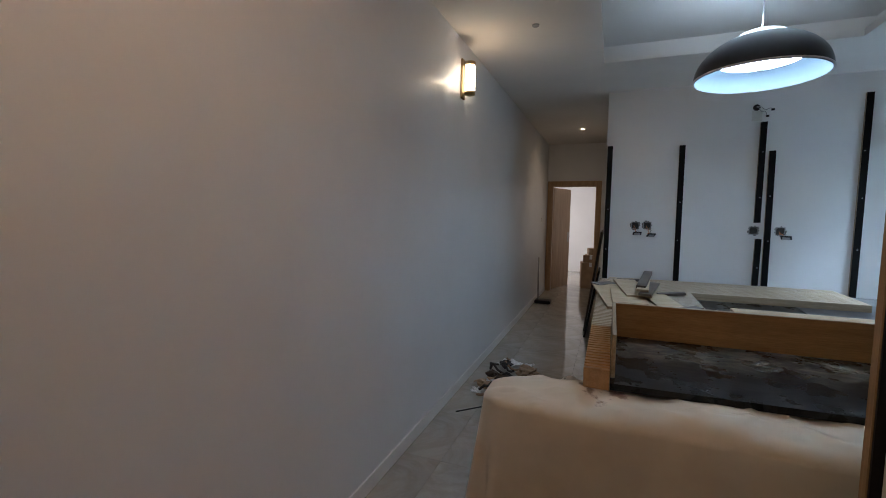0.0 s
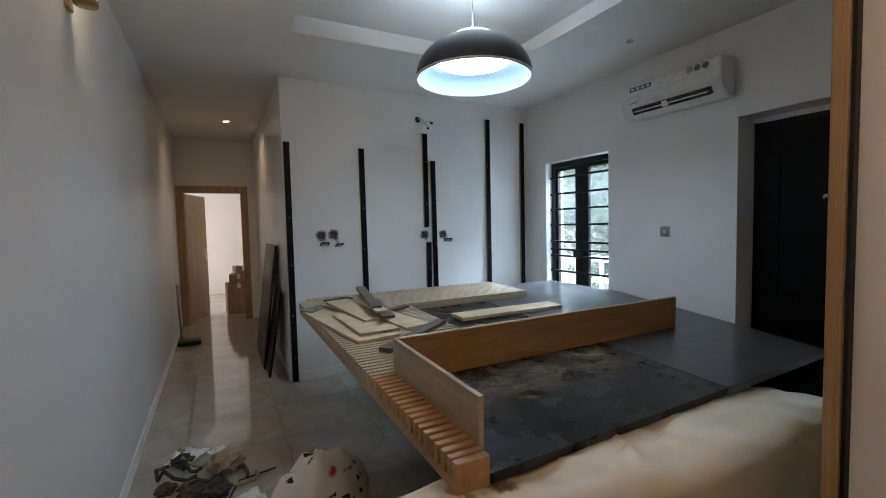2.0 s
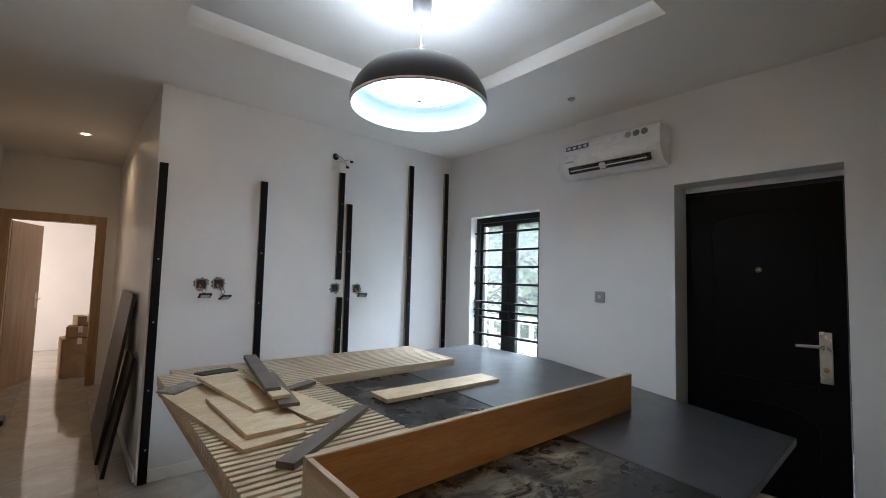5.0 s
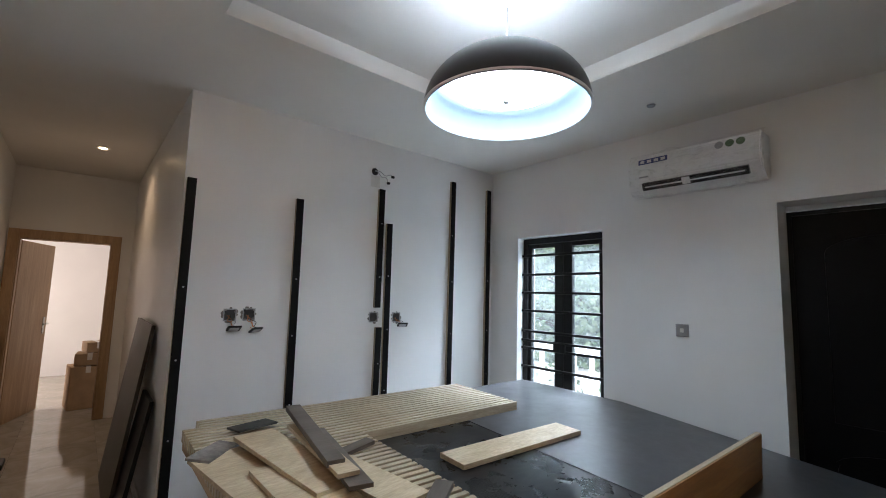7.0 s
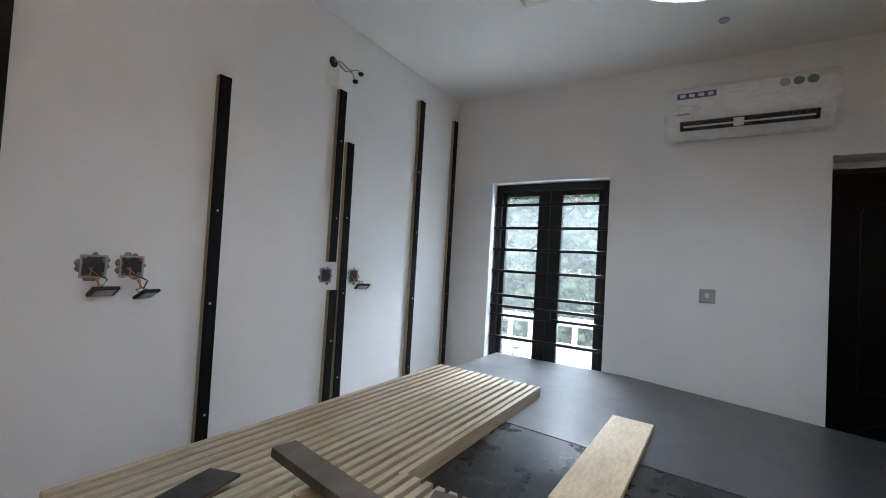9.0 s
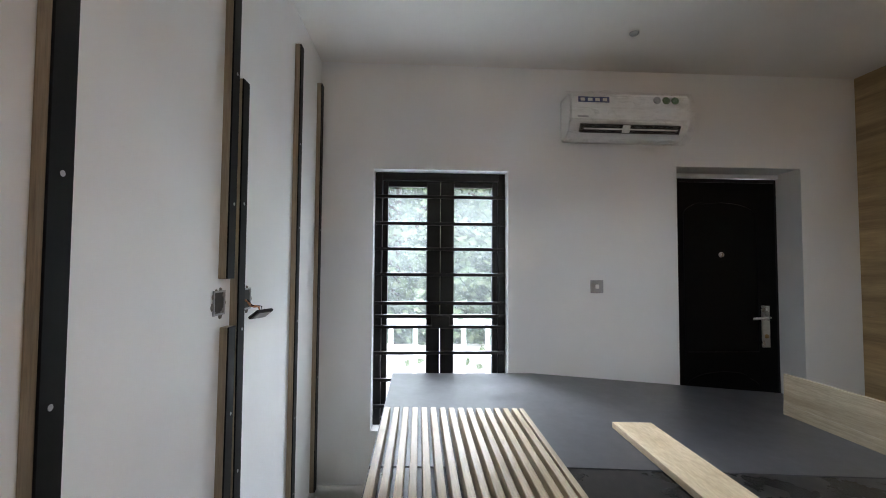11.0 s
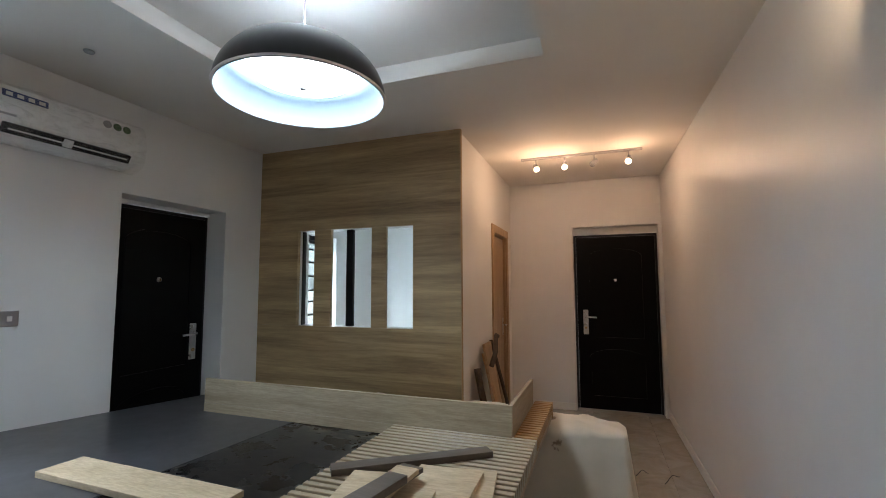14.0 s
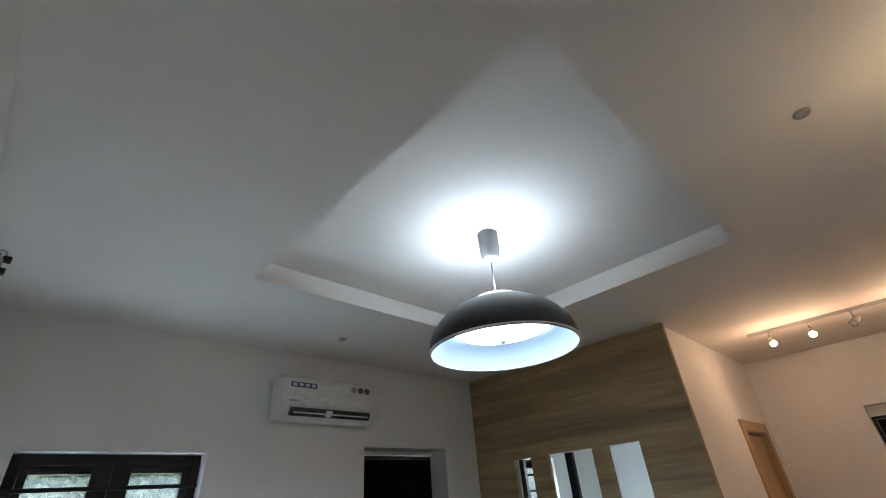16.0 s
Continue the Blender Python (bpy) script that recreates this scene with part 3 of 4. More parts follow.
def open_socket(x, z, dangling, plate_turn=0.0):
    s = thing("socket_box", pose(x, YN, z), "unfinished open wall socket box with loose wiring", "socket", "open sockets on the white wall")
    bm = bmesh.new()
    for q in ((-0.04, -0.04, -0.034, 0.04), (0.034, -0.04, 0.04, 0.04), (-0.034, -0.04, 0.034, -0.034), (-0.034, 0.034, 0.034, 0.04)):
        add_box(bm, q[0], -0.006, q[1], q[2], -0.0005, q[3])
    part("rim", bm, GREYPL, s)
    part("cavity", box(-0.0335, -0.003, -0.0335, 0.0335, -0.0008, 0.0335), RAG, s, "rough dark cavity")
    chip = random.Random(int(x * 1000))
    for k in range(9):
        a = k * 0.7 + chip.uniform(-0.2, 0.2)
        rr = chip.uniform(0.008, 0.016)
        part("plaster_chip", lathe([(0, -0.006), (rr * 0.6, -0.005), (rr, -0.001)], 6, pose(0.042 * math.cos(a), 0, 0.042 * math.sin(a), -90, 0, 0)), CEMENT, s)
    if dangling:
        dx, dz = dangling
        for o in (-0.016, -0.004, 0.010):
            wig = [(o + (dx * q / 6) + 0.012 * math.sin(q * 1.9 + o * 300), -0.004 - 0.045 * math.sin(q * 0.45), -0.012 + (dz + 0.01) * q / 6 + 0.008 * math.cos(q * 2.3)) for q in range(7)]
            part("wire", tube(wig, 0.0026, 6), COPPER if o < 0.005 else BLACK, s, "", True)
        part("faceplate", box(-0.043, -0.006, -0.026, 0.043, 0.006, 0.026, bevel=0.003, m=pose(dx, -0.045, dz, 55, 0, plate_turn)), BLACK, s, "black hanging faceplate")
        part("faceplate_front", box(-0.030, -0.0085, -0.017, 0.030, -0.0065, 0.017, m=pose(dx, -0.045, dz, 55, 0, plate_turn)), GREYPL, s)


open_socket(0.325, 1.363, (0.02, -0.085), 5)
open_socket(0.443, 1.365, (0.04, -0.10), 28)
open_socket(1.405, 1.337, None)
open_socket(1.625, 1.335, (0.04, -0.06), -20)
w = thing("wall_cable_outlet", pose(1.36, YN, 2.54), "ragged black cable hole with loose wires", "cable outlet")
part("hole", lathe([(0, -0.004), (0.026, -0.004), (0.032, 0)], 9, pose(0, 0, 0, -90, 0, 0)), BLACK, w)
for k, (ex, ez) in enumerate(((0.10, -0.055), (0.06, -0.10))):
    pts = [(ex * q / 7, -0.004 - 0.11 * math.sin(q * 0.22), ez * q / 7 + 0.014 * math.sin(q * 1.3 + k)) for q in range(8)]
    part("wire", tube(pts, 0.0032, 6), GREYPL, w, "thin grey wire", True)
    part("connector", box(pts[-1][0] - 0.010, pts[-1][1] - 0.014, pts[-1][2] - 0.009, pts[-1][0] + 0.014, pts[-1][1] + 0.008, pts[-1][2] + 0.009, bevel=0.003), BLACK, w, "black connector at the wire's end")
part("patch", box(-0.035, -0.002, -0.13, 0.05, -0.0005, -0.03), PAPER, w, "pale filler patch")


def switch(m, mat, label):
    s = thing("light_switch", m, label, "switch")
    part("plate", box(-0.043, -0.010, -0.043, 0.043, 0, 0.043, bevel=0.004), mat, s)
    part("rocker", box(-0.012, -0.014, -0.014, 0.012, -0.0095, 0.014, bevel=0.002), WHITEPL, s)


switch(pose(XE, 4.662, 1.339, 0, 0, -90), PLATE, "silver square light switch on the white wall")
switch(pose(0.40, YS, 1.43, 0, 0, 180), WHITEPL, "small white switch beside the entrance door")
switch(pose(-1.092, 9.2, 1.38, 0, 0, 90), WHITEPL, "small white switch on the corridor wall")

# ---- air conditioner ----
ac = thing("air_conditioner", pose(XE, 4.51, 2.44, 0, 0, -90) @ Matrix.Diagonal((0.95, 0.95, 0.90, 1)), "white wall air conditioner still in clear plastic wrap", "air conditioner")
prof = [(0, -0.155), (-0.10, -0.155), (-0.165, -0.115), (-0.198, -0.05), (-0.205, 0.03), (-0.195, 0.12), (-0.17, 0.152), (0, 0.155)]
bm = bmesh.new()
L = 0.41
ends = [[bm.verts.new((s * L, y, z)) for y, z in prof] for s in (-1, 1)]
for i in range(len(prof)):
    j = (i + 1) % len(prof)
    bm.faces.new((ends[0][i], ends[0][j], ends[1][j], ends[1][i]))
bm.faces.new(ends[0])
bm.faces.new(ends[1][::-1])
bmesh.ops.recalc_face_normals(bm, faces=bm.faces)
bmesh.ops.bevel(bm, geom=[e for e in bm.edges], offset=0.008, segments=2, affect="EDGES")
part("body", bm, WHITEPL, ac)
part("outlet", box(-0.34, -0.03, -0.030, 0.34, 0.004, 0.030, bevel=0.003, m=pose(0, -0.171, -0.098, 28, 0, 0)), BLACK, ac, "dark air outlet slot")
part("outlet_bridge", box(-0.06, -0.034, -0.026, -0.005, 0.002, 0.028, bevel=0.006, m=pose(0, -0.171, -0.098, 28, 0, 0)), WHITEPL, ac, "white plastic folded over the slot")
part("louver", box(-0.32, -0.004, -0.024, 0.32, 0.004, 0.024, bevel=0.002, m=pose(0, -0.178, -0.118, 75, 0, 0)), WHITEPL, ac, "white louver blade")
part("sticker", box(-0.36, -0.003, -0.020, -0.15, 0.0, 0.020, m=pose(0, -0.206, 0.09, -6, 0, 0)), BLUE, ac, "dark blue feature sticker")
for k in range(4):
    part("sticker_mark", box(-0.345 + k * 0.05, -0.0048, -0.012, -0.315 + k * 0.05, -0.0035, 0.010, m=pose(0, -0.206, 0.09, -6, 0, 0)), PAPER, ac)
for k in range(3):
    part("round_sticker", lathe([(0, -0.003), (0.026, -0.003), (0.026, 0)], 20, pose(0.18 + k * 0.062, -0.202, 0.098, -96, 0, 0)), GREEN if k != 0 else GREYPL, ac, "round dark sticker")
part("nameplate", box(-0.36, -0.0015, -0.006, -0.29, 0, 0.006, m=pose(0, -0.204, -0.03, 8, 0, 0)), GREYPL, ac)
bm = bmesh.new()
nx, nr = 46, 14
rows = []
for i in range(nx + 1):
    x = -L - 0.02 + (2 * L + 0.04) * i / nx
    row = []
    for j in range(nr + 1):
        a = math.radians(-100 + 190 * j / nr)
        y, z = -0.10 - 0.125 * max(math.cos(a), 0) ** 0.5, 0.175 * math.sin(a)
        k = noise.noise(Vector((x * 9, a * 3, 1.7))) * 0.012 + noise.noise(Vector((x * 30, a * 7, 4.0))) * 0.006
        row.append(bm.verts.new((x, y - abs(k), z - k - (0.02 if j == 0 else 0))))
    rows.append(row)
for a, b in zip(rows, rows[1:]):
    for j in range(nr):
        bm.faces.new((a[j], a[j + 1], b[j + 1], b[j]))
part("plastic_wrap", bm, WRAP, ac, "crumpled clear plastic wrap", True)

# ---- pendant lamp ----
pend = thing("pendant_lamp", pose(PX, PY, 2.975), "large black dome pendant lamp with bright white inside", "pendant lamp")
RZ = 2.328 - 2.975
out = [(0.354 * math.sin(a) ** 0.92, RZ + 0.250 * math.cos(a)) for a in [math.radians(90 - 4.2 * k) for k in range(0, 18)]]
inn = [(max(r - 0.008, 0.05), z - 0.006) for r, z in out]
part("shade", lathe(out + [(out[-1][0] - 0.008, out[-1][1])], 64), ALUDARK, pend, "black metal dome", True)
part("shade_lining", lathe(inn + [inn[-1]], 64), DOMEIN, pend, "white inner face, darkened in colour against the lamp's glare", True)
part("rim", lathe([(0.346, RZ), (0.355, RZ - 0.003), (0.357, RZ + 0.004), (0.354, RZ + 0.006)], 64), WHITEPL, pend, "white rim", True)
cr, cz = out[-1]
part("crown", lathe([(cr + 0.012, cz + 0.002), (cr, cz + 0.016), (cr - 0.018, cz + 0.024), (cr - 0.030, cz + 0.020), (cr - 0.012, cz + 0.004)], 40), CROWN, pend, "glowing white ring round the open crown", True)
for k in range(3):
    a = 2 * math.pi * k / 3
    part("crown_spoke", tube([(0, 0, cz + 0.022), ((cr - 0.02) * math.cos(a), (cr - 0.02) * math.sin(a), cz + 0.020)], 0.003, 6), GREYPL, pend, "", True)
part("diffuser", lathe([(0, RZ + 0.088), (0.12, RZ + 0.090), (0.225, RZ + 0.100), (0.238, RZ + 0.112)], 48), DIFF, pend, "glowing white glass diffuser", True)
part("knob", lathe([(0, RZ + 0.030), (0.014, RZ + 0.033), (0.016, RZ + 0.046), (0.006, RZ + 0.048), (0.006, RZ + 0.089)], 16), GREYPL, pend, "grey fixing knob", True)
part("cord", tube([(0, 0, -0.15), (0.002, 0, -0.26), (0, 0, out[-1][1] + 0.03)], 0.004, 8), GREYPL, pend, "", True)
part("ceiling_rose", lathe([(0, -0.172), (0.030, -0.170), (0.046, -0.155), (0.053, -0.10), (0.055, 0.0)], 32), GREYPL, pend, "grey cylindrical ceiling cup", True)

# ---- ceiling fittings and wall light ----
for x, y, lit in ((2.30, 4.63, False), (-0.477, 4.542, False), (-0.397, 8.443, True)):
    f = thing("downlight", pose(x, y, ZC), "small round recessed ceiling downlight" + (", lit warm" if lit else ", unlit"), "ceiling light")
    r = 1.0 if lit else 0.5
    part("ring", lathe([(0.030 * r, -0.004), (0.045 * r, -0.010), (0.052 * r, -0.004), (0.053 * r, 0)], 28), WHITEPL if lit else GREYPL, f, "", True)
    part("lens", lathe([(0, -0.003), (0.030 * r, -0.004)], 24), BULBW if lit else GREYPL, f)

sc = thing("wall_light", pose(-1.049, 4.62, 2.50, 0, 0, 90), "brass wall light with frosted glass cylinder, lit warm", "wall light")
part("backplate", box(-0.035, -0.018, -0.15, 0.035, 0.0, 0.15, bevel=0.005), BRASS, sc, "brass backplate")
part("glass", lathe([(0, -0.10), (0.036, -0.10), (0.040, -0.085), (0.040, 0.085), (0.036, 0.10), (0, 0.10)], 28, pose(0, -0.065, 0)), GLOWW, sc, "glowing frosted glass", True)
for z in (-0.112, 0.112):
    part("cap", lathe([(0, -0.011), (0.042, -0.011), (0.044, 0.011), (0, 0.012)], 28, pose(0, -0.065, z)), BRASS, sc, "brass cap", True)

tr = thing("track_light", pose(-0.15, 1.74, ZC), "ceiling track with four small spotlights, three lit warm", "track light")
part("rail", box(-0.57, -0.016, -0.022, 0.57, 0.016, 0, bevel=0.003), GREYPL, tr, "thin grey rail")
for sx, lit, lean in ((0.42, True, 20), (0.14, True, 5), (-0.14, False, -35), (-0.45, True, -15)):
    bm = lathe([(0.018, 0.05), (0.022, 0.045), (0.030, -0.045), (0.030, -0.05), (0.026, -0.046)], 20, pose(sx, -0.0, -0.10, 48, lean, 0))
    h = part("spot_head", bm, GREYPL, tr, "grey spotlight head", True)
    part("stem", tube([(sx, 0, -0.02), (sx, 0, -0.08)], 0.006, 8), GREYPL, h, "", True)
    part("bulb", lathe([(0, -0.056), (0.020, -0.052), (0.025, -0.044)], 18, pose(sx, 0.0, -0.10, 48, lean, 0)), BULBW if lit else GREYPL, h, "", True)

# ---- the big tilted board with slats and what lies on it ----
T = pose(0, 3.30, 0.735, 1.25, 0, 0)
table = thing("slatted_table", T, "large charcoal tabletop with pale oak slat border, unfinished", "table")


def poly_prism(pts, z0, z1):
    bm = bmesh.new()
    lo = [bm.verts.new((x, y, z0)) for x, y in pts]
    hi = [bm.verts.new((x, y, z1)) for x, y in pts]
    bm.faces.new(lo[::-1])
    bm.faces.new(hi)
    for i in range(len(pts)):
        j = (i + 1) % len(pts)
        bm.faces.new((lo[i], lo[j], hi[j], hi[i]))
    bmesh.ops.recalc_face_normals(bm, faces=bm.faces)
    return bm


part("dusty_board", poly_prism([(0.11, 0), (1.30, 0.03), (1.428, 2.05), (1.43, 2.70), (0.11, 2.70)], -0.03, 0.0), DARKTOP, table, "black board smeared with pale dust")
part("charcoal_board", poly_prism([(1.304, 0.03), (2.26, 0.06), (2.752, 1.80), (2.70, 2.70), (1.434, 2.70), (1.432, 2.05)], -0.03, 0.003), GREYTOP, table, "smooth charcoal laminate board")
part("rail_front", box(0.0, 0.001, -0.035, 0.109, 0.03, 0.055, bevel=0.003), HONEY, table, "oak end block")
part("rail_inner", box(0.70, 2.075, 0.001, 1.88, 2.095, 0.056, bevel=0.002), OAK, table, "oak edging board")
part("rail_under", box(0.005, 0.031, -0.035, 0.10, 2.56, -0.001), HONEY, table, "oak lower rail")
slat_mesh = {}
for k in range(67):
    y0 = 0.034 + k * 0.0398
    length = 0.109 if y0 < 0.74 else 0.72 if y0 < 2.07 else 1.88
    start = 0.08 if y0 > 2.56 else 0.0
    if y0 > 2.56:
        length = 1.80
    if length not in slat_mesh:
        slat_mesh[length] = link_mesh("slat", box(0, 0, 0.0, length, 0.024, 0.055, bevel=0.002, segs=1), HONEYLIT if length < 0.2 else OAK)
        ob = slat_mesh[length]
    else:
        ob = new("slat", slat_mesh[length].data)
    ob.parent = table
    ob.location = (start, y0, 0.001)
part("support_pedestal", box(0.95, 0.9, -0.74, 2.2, 2.3, -0.032, m=pose(0, 0, 0)), BLACK, table, "dark pedestal under the top")


def on_table(x, y, z, rx=0, ry=0, rz=0):
    return T @ pose(x, y - 3.30, z, rx, ry, rz)


up = thing("edge_board", T @ pose(0, 0, 0), "oak veneered upstand board standing in an L on the tabletop", "board")
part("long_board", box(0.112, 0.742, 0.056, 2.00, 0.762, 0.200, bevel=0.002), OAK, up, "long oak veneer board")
part("long_board_foot", box(0.722, 0.742, 0.004, 2.00, 0.762, 0.0555), OAK, up)
# thin added layer: warm light on the board's south side, put in as colour
part("inner_facing", box(0.132, 0.738, 0.003, 1.998, 0.7415, 0.197), HONEYLIT, up, "thin inner face with warm lamplight in its honey colour")
part("short_board", box(0.112, 0.065, 0.001, 0.130, 0.741, 0.198, bevel=0.002), OAKY, up, "short oak return board")


def offcut(x, y, z, l, w, h, rz, mat, label, rx=0, ry=0):
    return single("offcut", box(-l / 2, -w / 2, 0, l / 2, w / 2, h, bevel=0.0015), mat, on_table(x, y, z, rx, ry, rz), label, "offcut", "wood offcuts on the table")


single("plank", box(-0.44, -0.085, 0, 0.44, 0.085, 0.024, bevel=0.002), PLY, on_table(1.36, 4.93, 0.004, 0, 0, -1.0), "pale plywood plank lying on the dark tabletop", "plank")
Z = 0.057
offcut(0.14, 4.98, Z, 0.25, 0.93, 0.018, 8.5, PLY, "broad pale plywood offcut overhanging the slats")
offcut(0.225, 4.86, Z + 0.020, 0.235, 0.56, 0.018, 2, PLY, "pale plywood offcut lying on a broader one")
offcut(0.255, 5.14, Z + 0.040, 0.175, 0.66, 0.018, 8, PLY, "long pale plywood offcut on top of the plywood pile", 1)
offcut(0.46, 4.88, Z + 0.001, 0.17, 0.46, 0.016, 10, PLY, "narrow pale plywood offcut under the grey strips")
offcut(0.415, 4.50, Z + 0.001, 0.64, 0.068, 0.024, 37, GREYW, "dark bar with black edges across the slats")
offcut(0.385, 5.03, Z + 0.062, 0.085, 0.64, 0.016, -10, GREYW, "long brown laminated strip on the pile", -1)
offcut(0.345, 5.09, Z + 0.082, 0.080, 0.62, 0.016, -5, PLY, "raw plywood strip between two grey ones", -1)
offcut(0.358, 5.20, Z + 0.104, 0.066, 0.67, 0.024, -8, GREYW, "thick grey laminated strip on top of the pile", 2)
offcut(0.555, 5.185, Z + 0.004, 0.20, 0.060, 0.018, 11, GREYW, "short brown laminate offcut", 0, -5)
bm = box(-0.12, -0.05, 0, 0.12, 0.05, 0.012, bevel=0.003)
single("scrap", bm, CEMENT, on_table(0.05, 5.45, Z + 0.012, 4, 3, 48), "dirty curled grey scrap by the plywood pile", "scrap", "wood offcuts on the table")


bm = box(-0.10, -0.045, 0, 0.10, 0.045, 0.010, bevel=0.002)
for v in bm.verts:
    v.co.y += 0.02 * math.sin(v.co.x * 40)
    v.co.z += 0.02 * abs(math.sin(v.co.x * 14))
single("torn_scrap", bm, RAG, on_table(0.27, 5.68, Z + 0.002, 0, 0, 22), "torn curled dark brown scrap", "scrap", "wood offcuts on the table")


# ---- covered seat under a dust sheet ----
def drape(name, x0, x1, y0, y1, h, m, label, mat, waves=1.0):
    """A sheet fallen over a block: a grid that follows a rounded box, flares at the floor and has folds."""
    bm = bmesh.new()
    nu, nv = 190, 60
    cx, cy, hx, hy = (x0 + x1) / 2, (y0 + y1) / 2, (x1 - x0) / 2, (y1 - y0) / 2
    rows = []
    for j in range(nv + 1):
        row = []
        v = j / nv
        for i in range(nu):
            a = 2 * math.pi * i / nu
            c, s = math.cos(a), math.sin(a)
            k = (abs(c) ** 4.5 + abs(s) ** 4.5) ** (-1 / 4.5)
            if v < 0.4:
                f, z = v / 0.4, h
                z = h - 0.05 * f ** 6
                fx = f
                fold = 0
            else:
                u = (v - 0.4) / 0.6
                z = max(h * (1 - u) - 0.05 * (1 - u) ** 3 * (1 - u), 0.004)
                fx = 1 + 0.03 * u
                fold = u * waves
            ff = 0.040 * fold * math.sin(a * 23 + 2 * noise.noise(Vector((c * 2, s * 2, 0.3)))) + 0.06 * fold * noise.noise(Vector((c * 3, s * 3, z * 1.2 + 5)))
            x = cx + c * k * (hx * fx + ff)
            y = cy + s * k * (hy * fx + ff)
            z += 0.026 * noise.noise(Vector((x * 3, y * 4, 2.0))) + 0.014 * max(0.22 - abs(noise.noise(Vector((x * 4.5 + y * 2, y * 3 - x, 7.0)))), 0) / 0.22
            row.append(bm.verts.new((x, y, max(z, 0.003))))
        rows.append(row)
    for a, b in zip(rows[1:], rows[2:]):
        for i in range(nu):
            bm.faces.new((a[i], a[(i + 1) % nu], b[(i + 1) % nu], b[i]))
    c0 = bm.verts.new((cx, cy, h))
    for i in range(nu):
        bm.faces.new((c0, rows[1][i], rows[1][(i + 1) % nu]))
    bmesh.ops.recalc_face_normals(bm, faces=bm.faces)
    ob = thing(name, m, label, "covered furniture")
    part("dust_sheet", bm, mat, ob, "draped cotton sheet", True)
    return ob


seat = drape("covered_sofa", -0.42, 1.72, 3.06, 3.46, 0.695, pose(0, 0, 0), "sofa hidden under a cream stained dust sheet", CLOTH)


def heap(hx, hy, h, seed):
    """A folded cloth dropped in a heap: a low mound with creases, closed below."""
    bm = bmesh.new()
    nu, nv = 64, 16
    rows = []
    for j in range(1, nv + 1):
        v = j / nv
        row = []
        for i in range(nu):
            a = 2 * math.pi * i / nu
            c, s = math.cos(a), math.sin(a)
            w = 1 + 0.22 * noise.noise(Vector((c * 1.6, s * 1.6, seed)))
            z = h * (1 - v ** 3.2) * (1 + 0.35 * noise.noise(Vector((c * v * 2.2, s * v * 2.2, seed + 4))))
            z += 0.045 * (0.5 - abs(noise.noise(Vector((c * v * 5, s * v * 5, seed + 9))))) * (1 - v ** 4)
            row.append(bm.verts.new((hx * c * v * w, hy * s * v * w, max(z, 0.003))))
        rows.append(row)
    top = bm.verts.new((0, 0, h))
    for i in range(nu):
        k = (i + 1) % nu
        bm.faces.new((top, rows[0][i], rows[0][k]))
        for a, b in zip(rows, rows[1:]):
            bm.faces.new((a[i], b[i], b[k], a[k]))
    bm.faces.new(rows[-1][::-1])
    bmesh.ops.recalc_face_normals(bm, faces=bm.faces)
    return bm


single("sack", heap(0.27, 0.20, 0.25, 2.3), SACK, pose(-0.12, 4.56, 0, 0, 0, 12),
       "crumpled white sack with black printed blocks on the floor", "sack", "", True)

# ---- corridor: leaning panel, boxes, dustpan, rubbish ----
single("laminate_sheet", box(-0.012, 0, 0, 0.012, 0.95, 1.27, bevel=0.002), DARKW, pose(-0.185, 7.02, 0.002, 0, 7.2, 0), "dark grey laminated panel leaning on the corridor wall", "panel")
single("leaning_board", box(-0.012, 0, 0, 0.012, 0.42, 0.82, bevel=0.002), BLACK, pose(-0.165, 6.72, 0.002, 0, 9.5, 0), "black board leaning on the corridor wall", "panel")
for x, y, w, d, h, z, rz in ((-0.30, 10.62, 0.34, 0.34, 0.52, 0, 8), (-0.26, 10.60, 0.30, 0.30, 0.15, 0.525, -6), (-0.22, 10.62, 0.24, 0.26, 0.13, 0.68, 12)):
    b = thing("cardboard_box", pose(x, y, z, 0, 0, rz), "brown cardboard box, taped and dented", "box", "boxes in the far room")
    part("carton", box(-w / 2, -d / 2, 0.002, w / 2, d / 2, h - 0.002, bevel=0.008), CARD, b)
    part("tape", box(-0.025, -d / 2 - 0.001, h - 0.08, 0.025, d / 2 + 0.001, h - 0.0005), PAPER, b, "pale packing tape")
dp = thing("dustpan", pose(-0.93, 8.60, 0), "black dustpan with upright handle on the floor", "dustpan")
part("pan", box(-0.13, -0.11, 0.003, 0.13, 0.11, 0.055, bevel=0.015), BLACK, dp)
part("handle", tube([(-0.09, 0.05, 0.05), (-0.11, 0.12, 0.45), (-0.115, 0.15, 0.75)], 0.012), GREYPL, dp, "grey stick handle", True)


def crumple(r, seed, flat=0.6):
    bm = bmesh.new()
    bmesh.ops.create_icosphere(bm, subdivisions=3, radius=r)
    for v in bm.verts:
        n = noise.noise(v.co * (5 / r * 0.4) + Vector((seed, 0, 0))) * 0.55 + noise.noise(v.co * (14 / r * 0.4) + Vector((0, seed, 0))) * 0.25
        v.co *= 1 + n
        v.co.z = v.co.z * flat
    lo = min(v.co.z for v in bm.verts)
    for v in bm.verts:
        v.co.z = max(v.co.z - lo - r * 0.15, 0.002)
    return bm


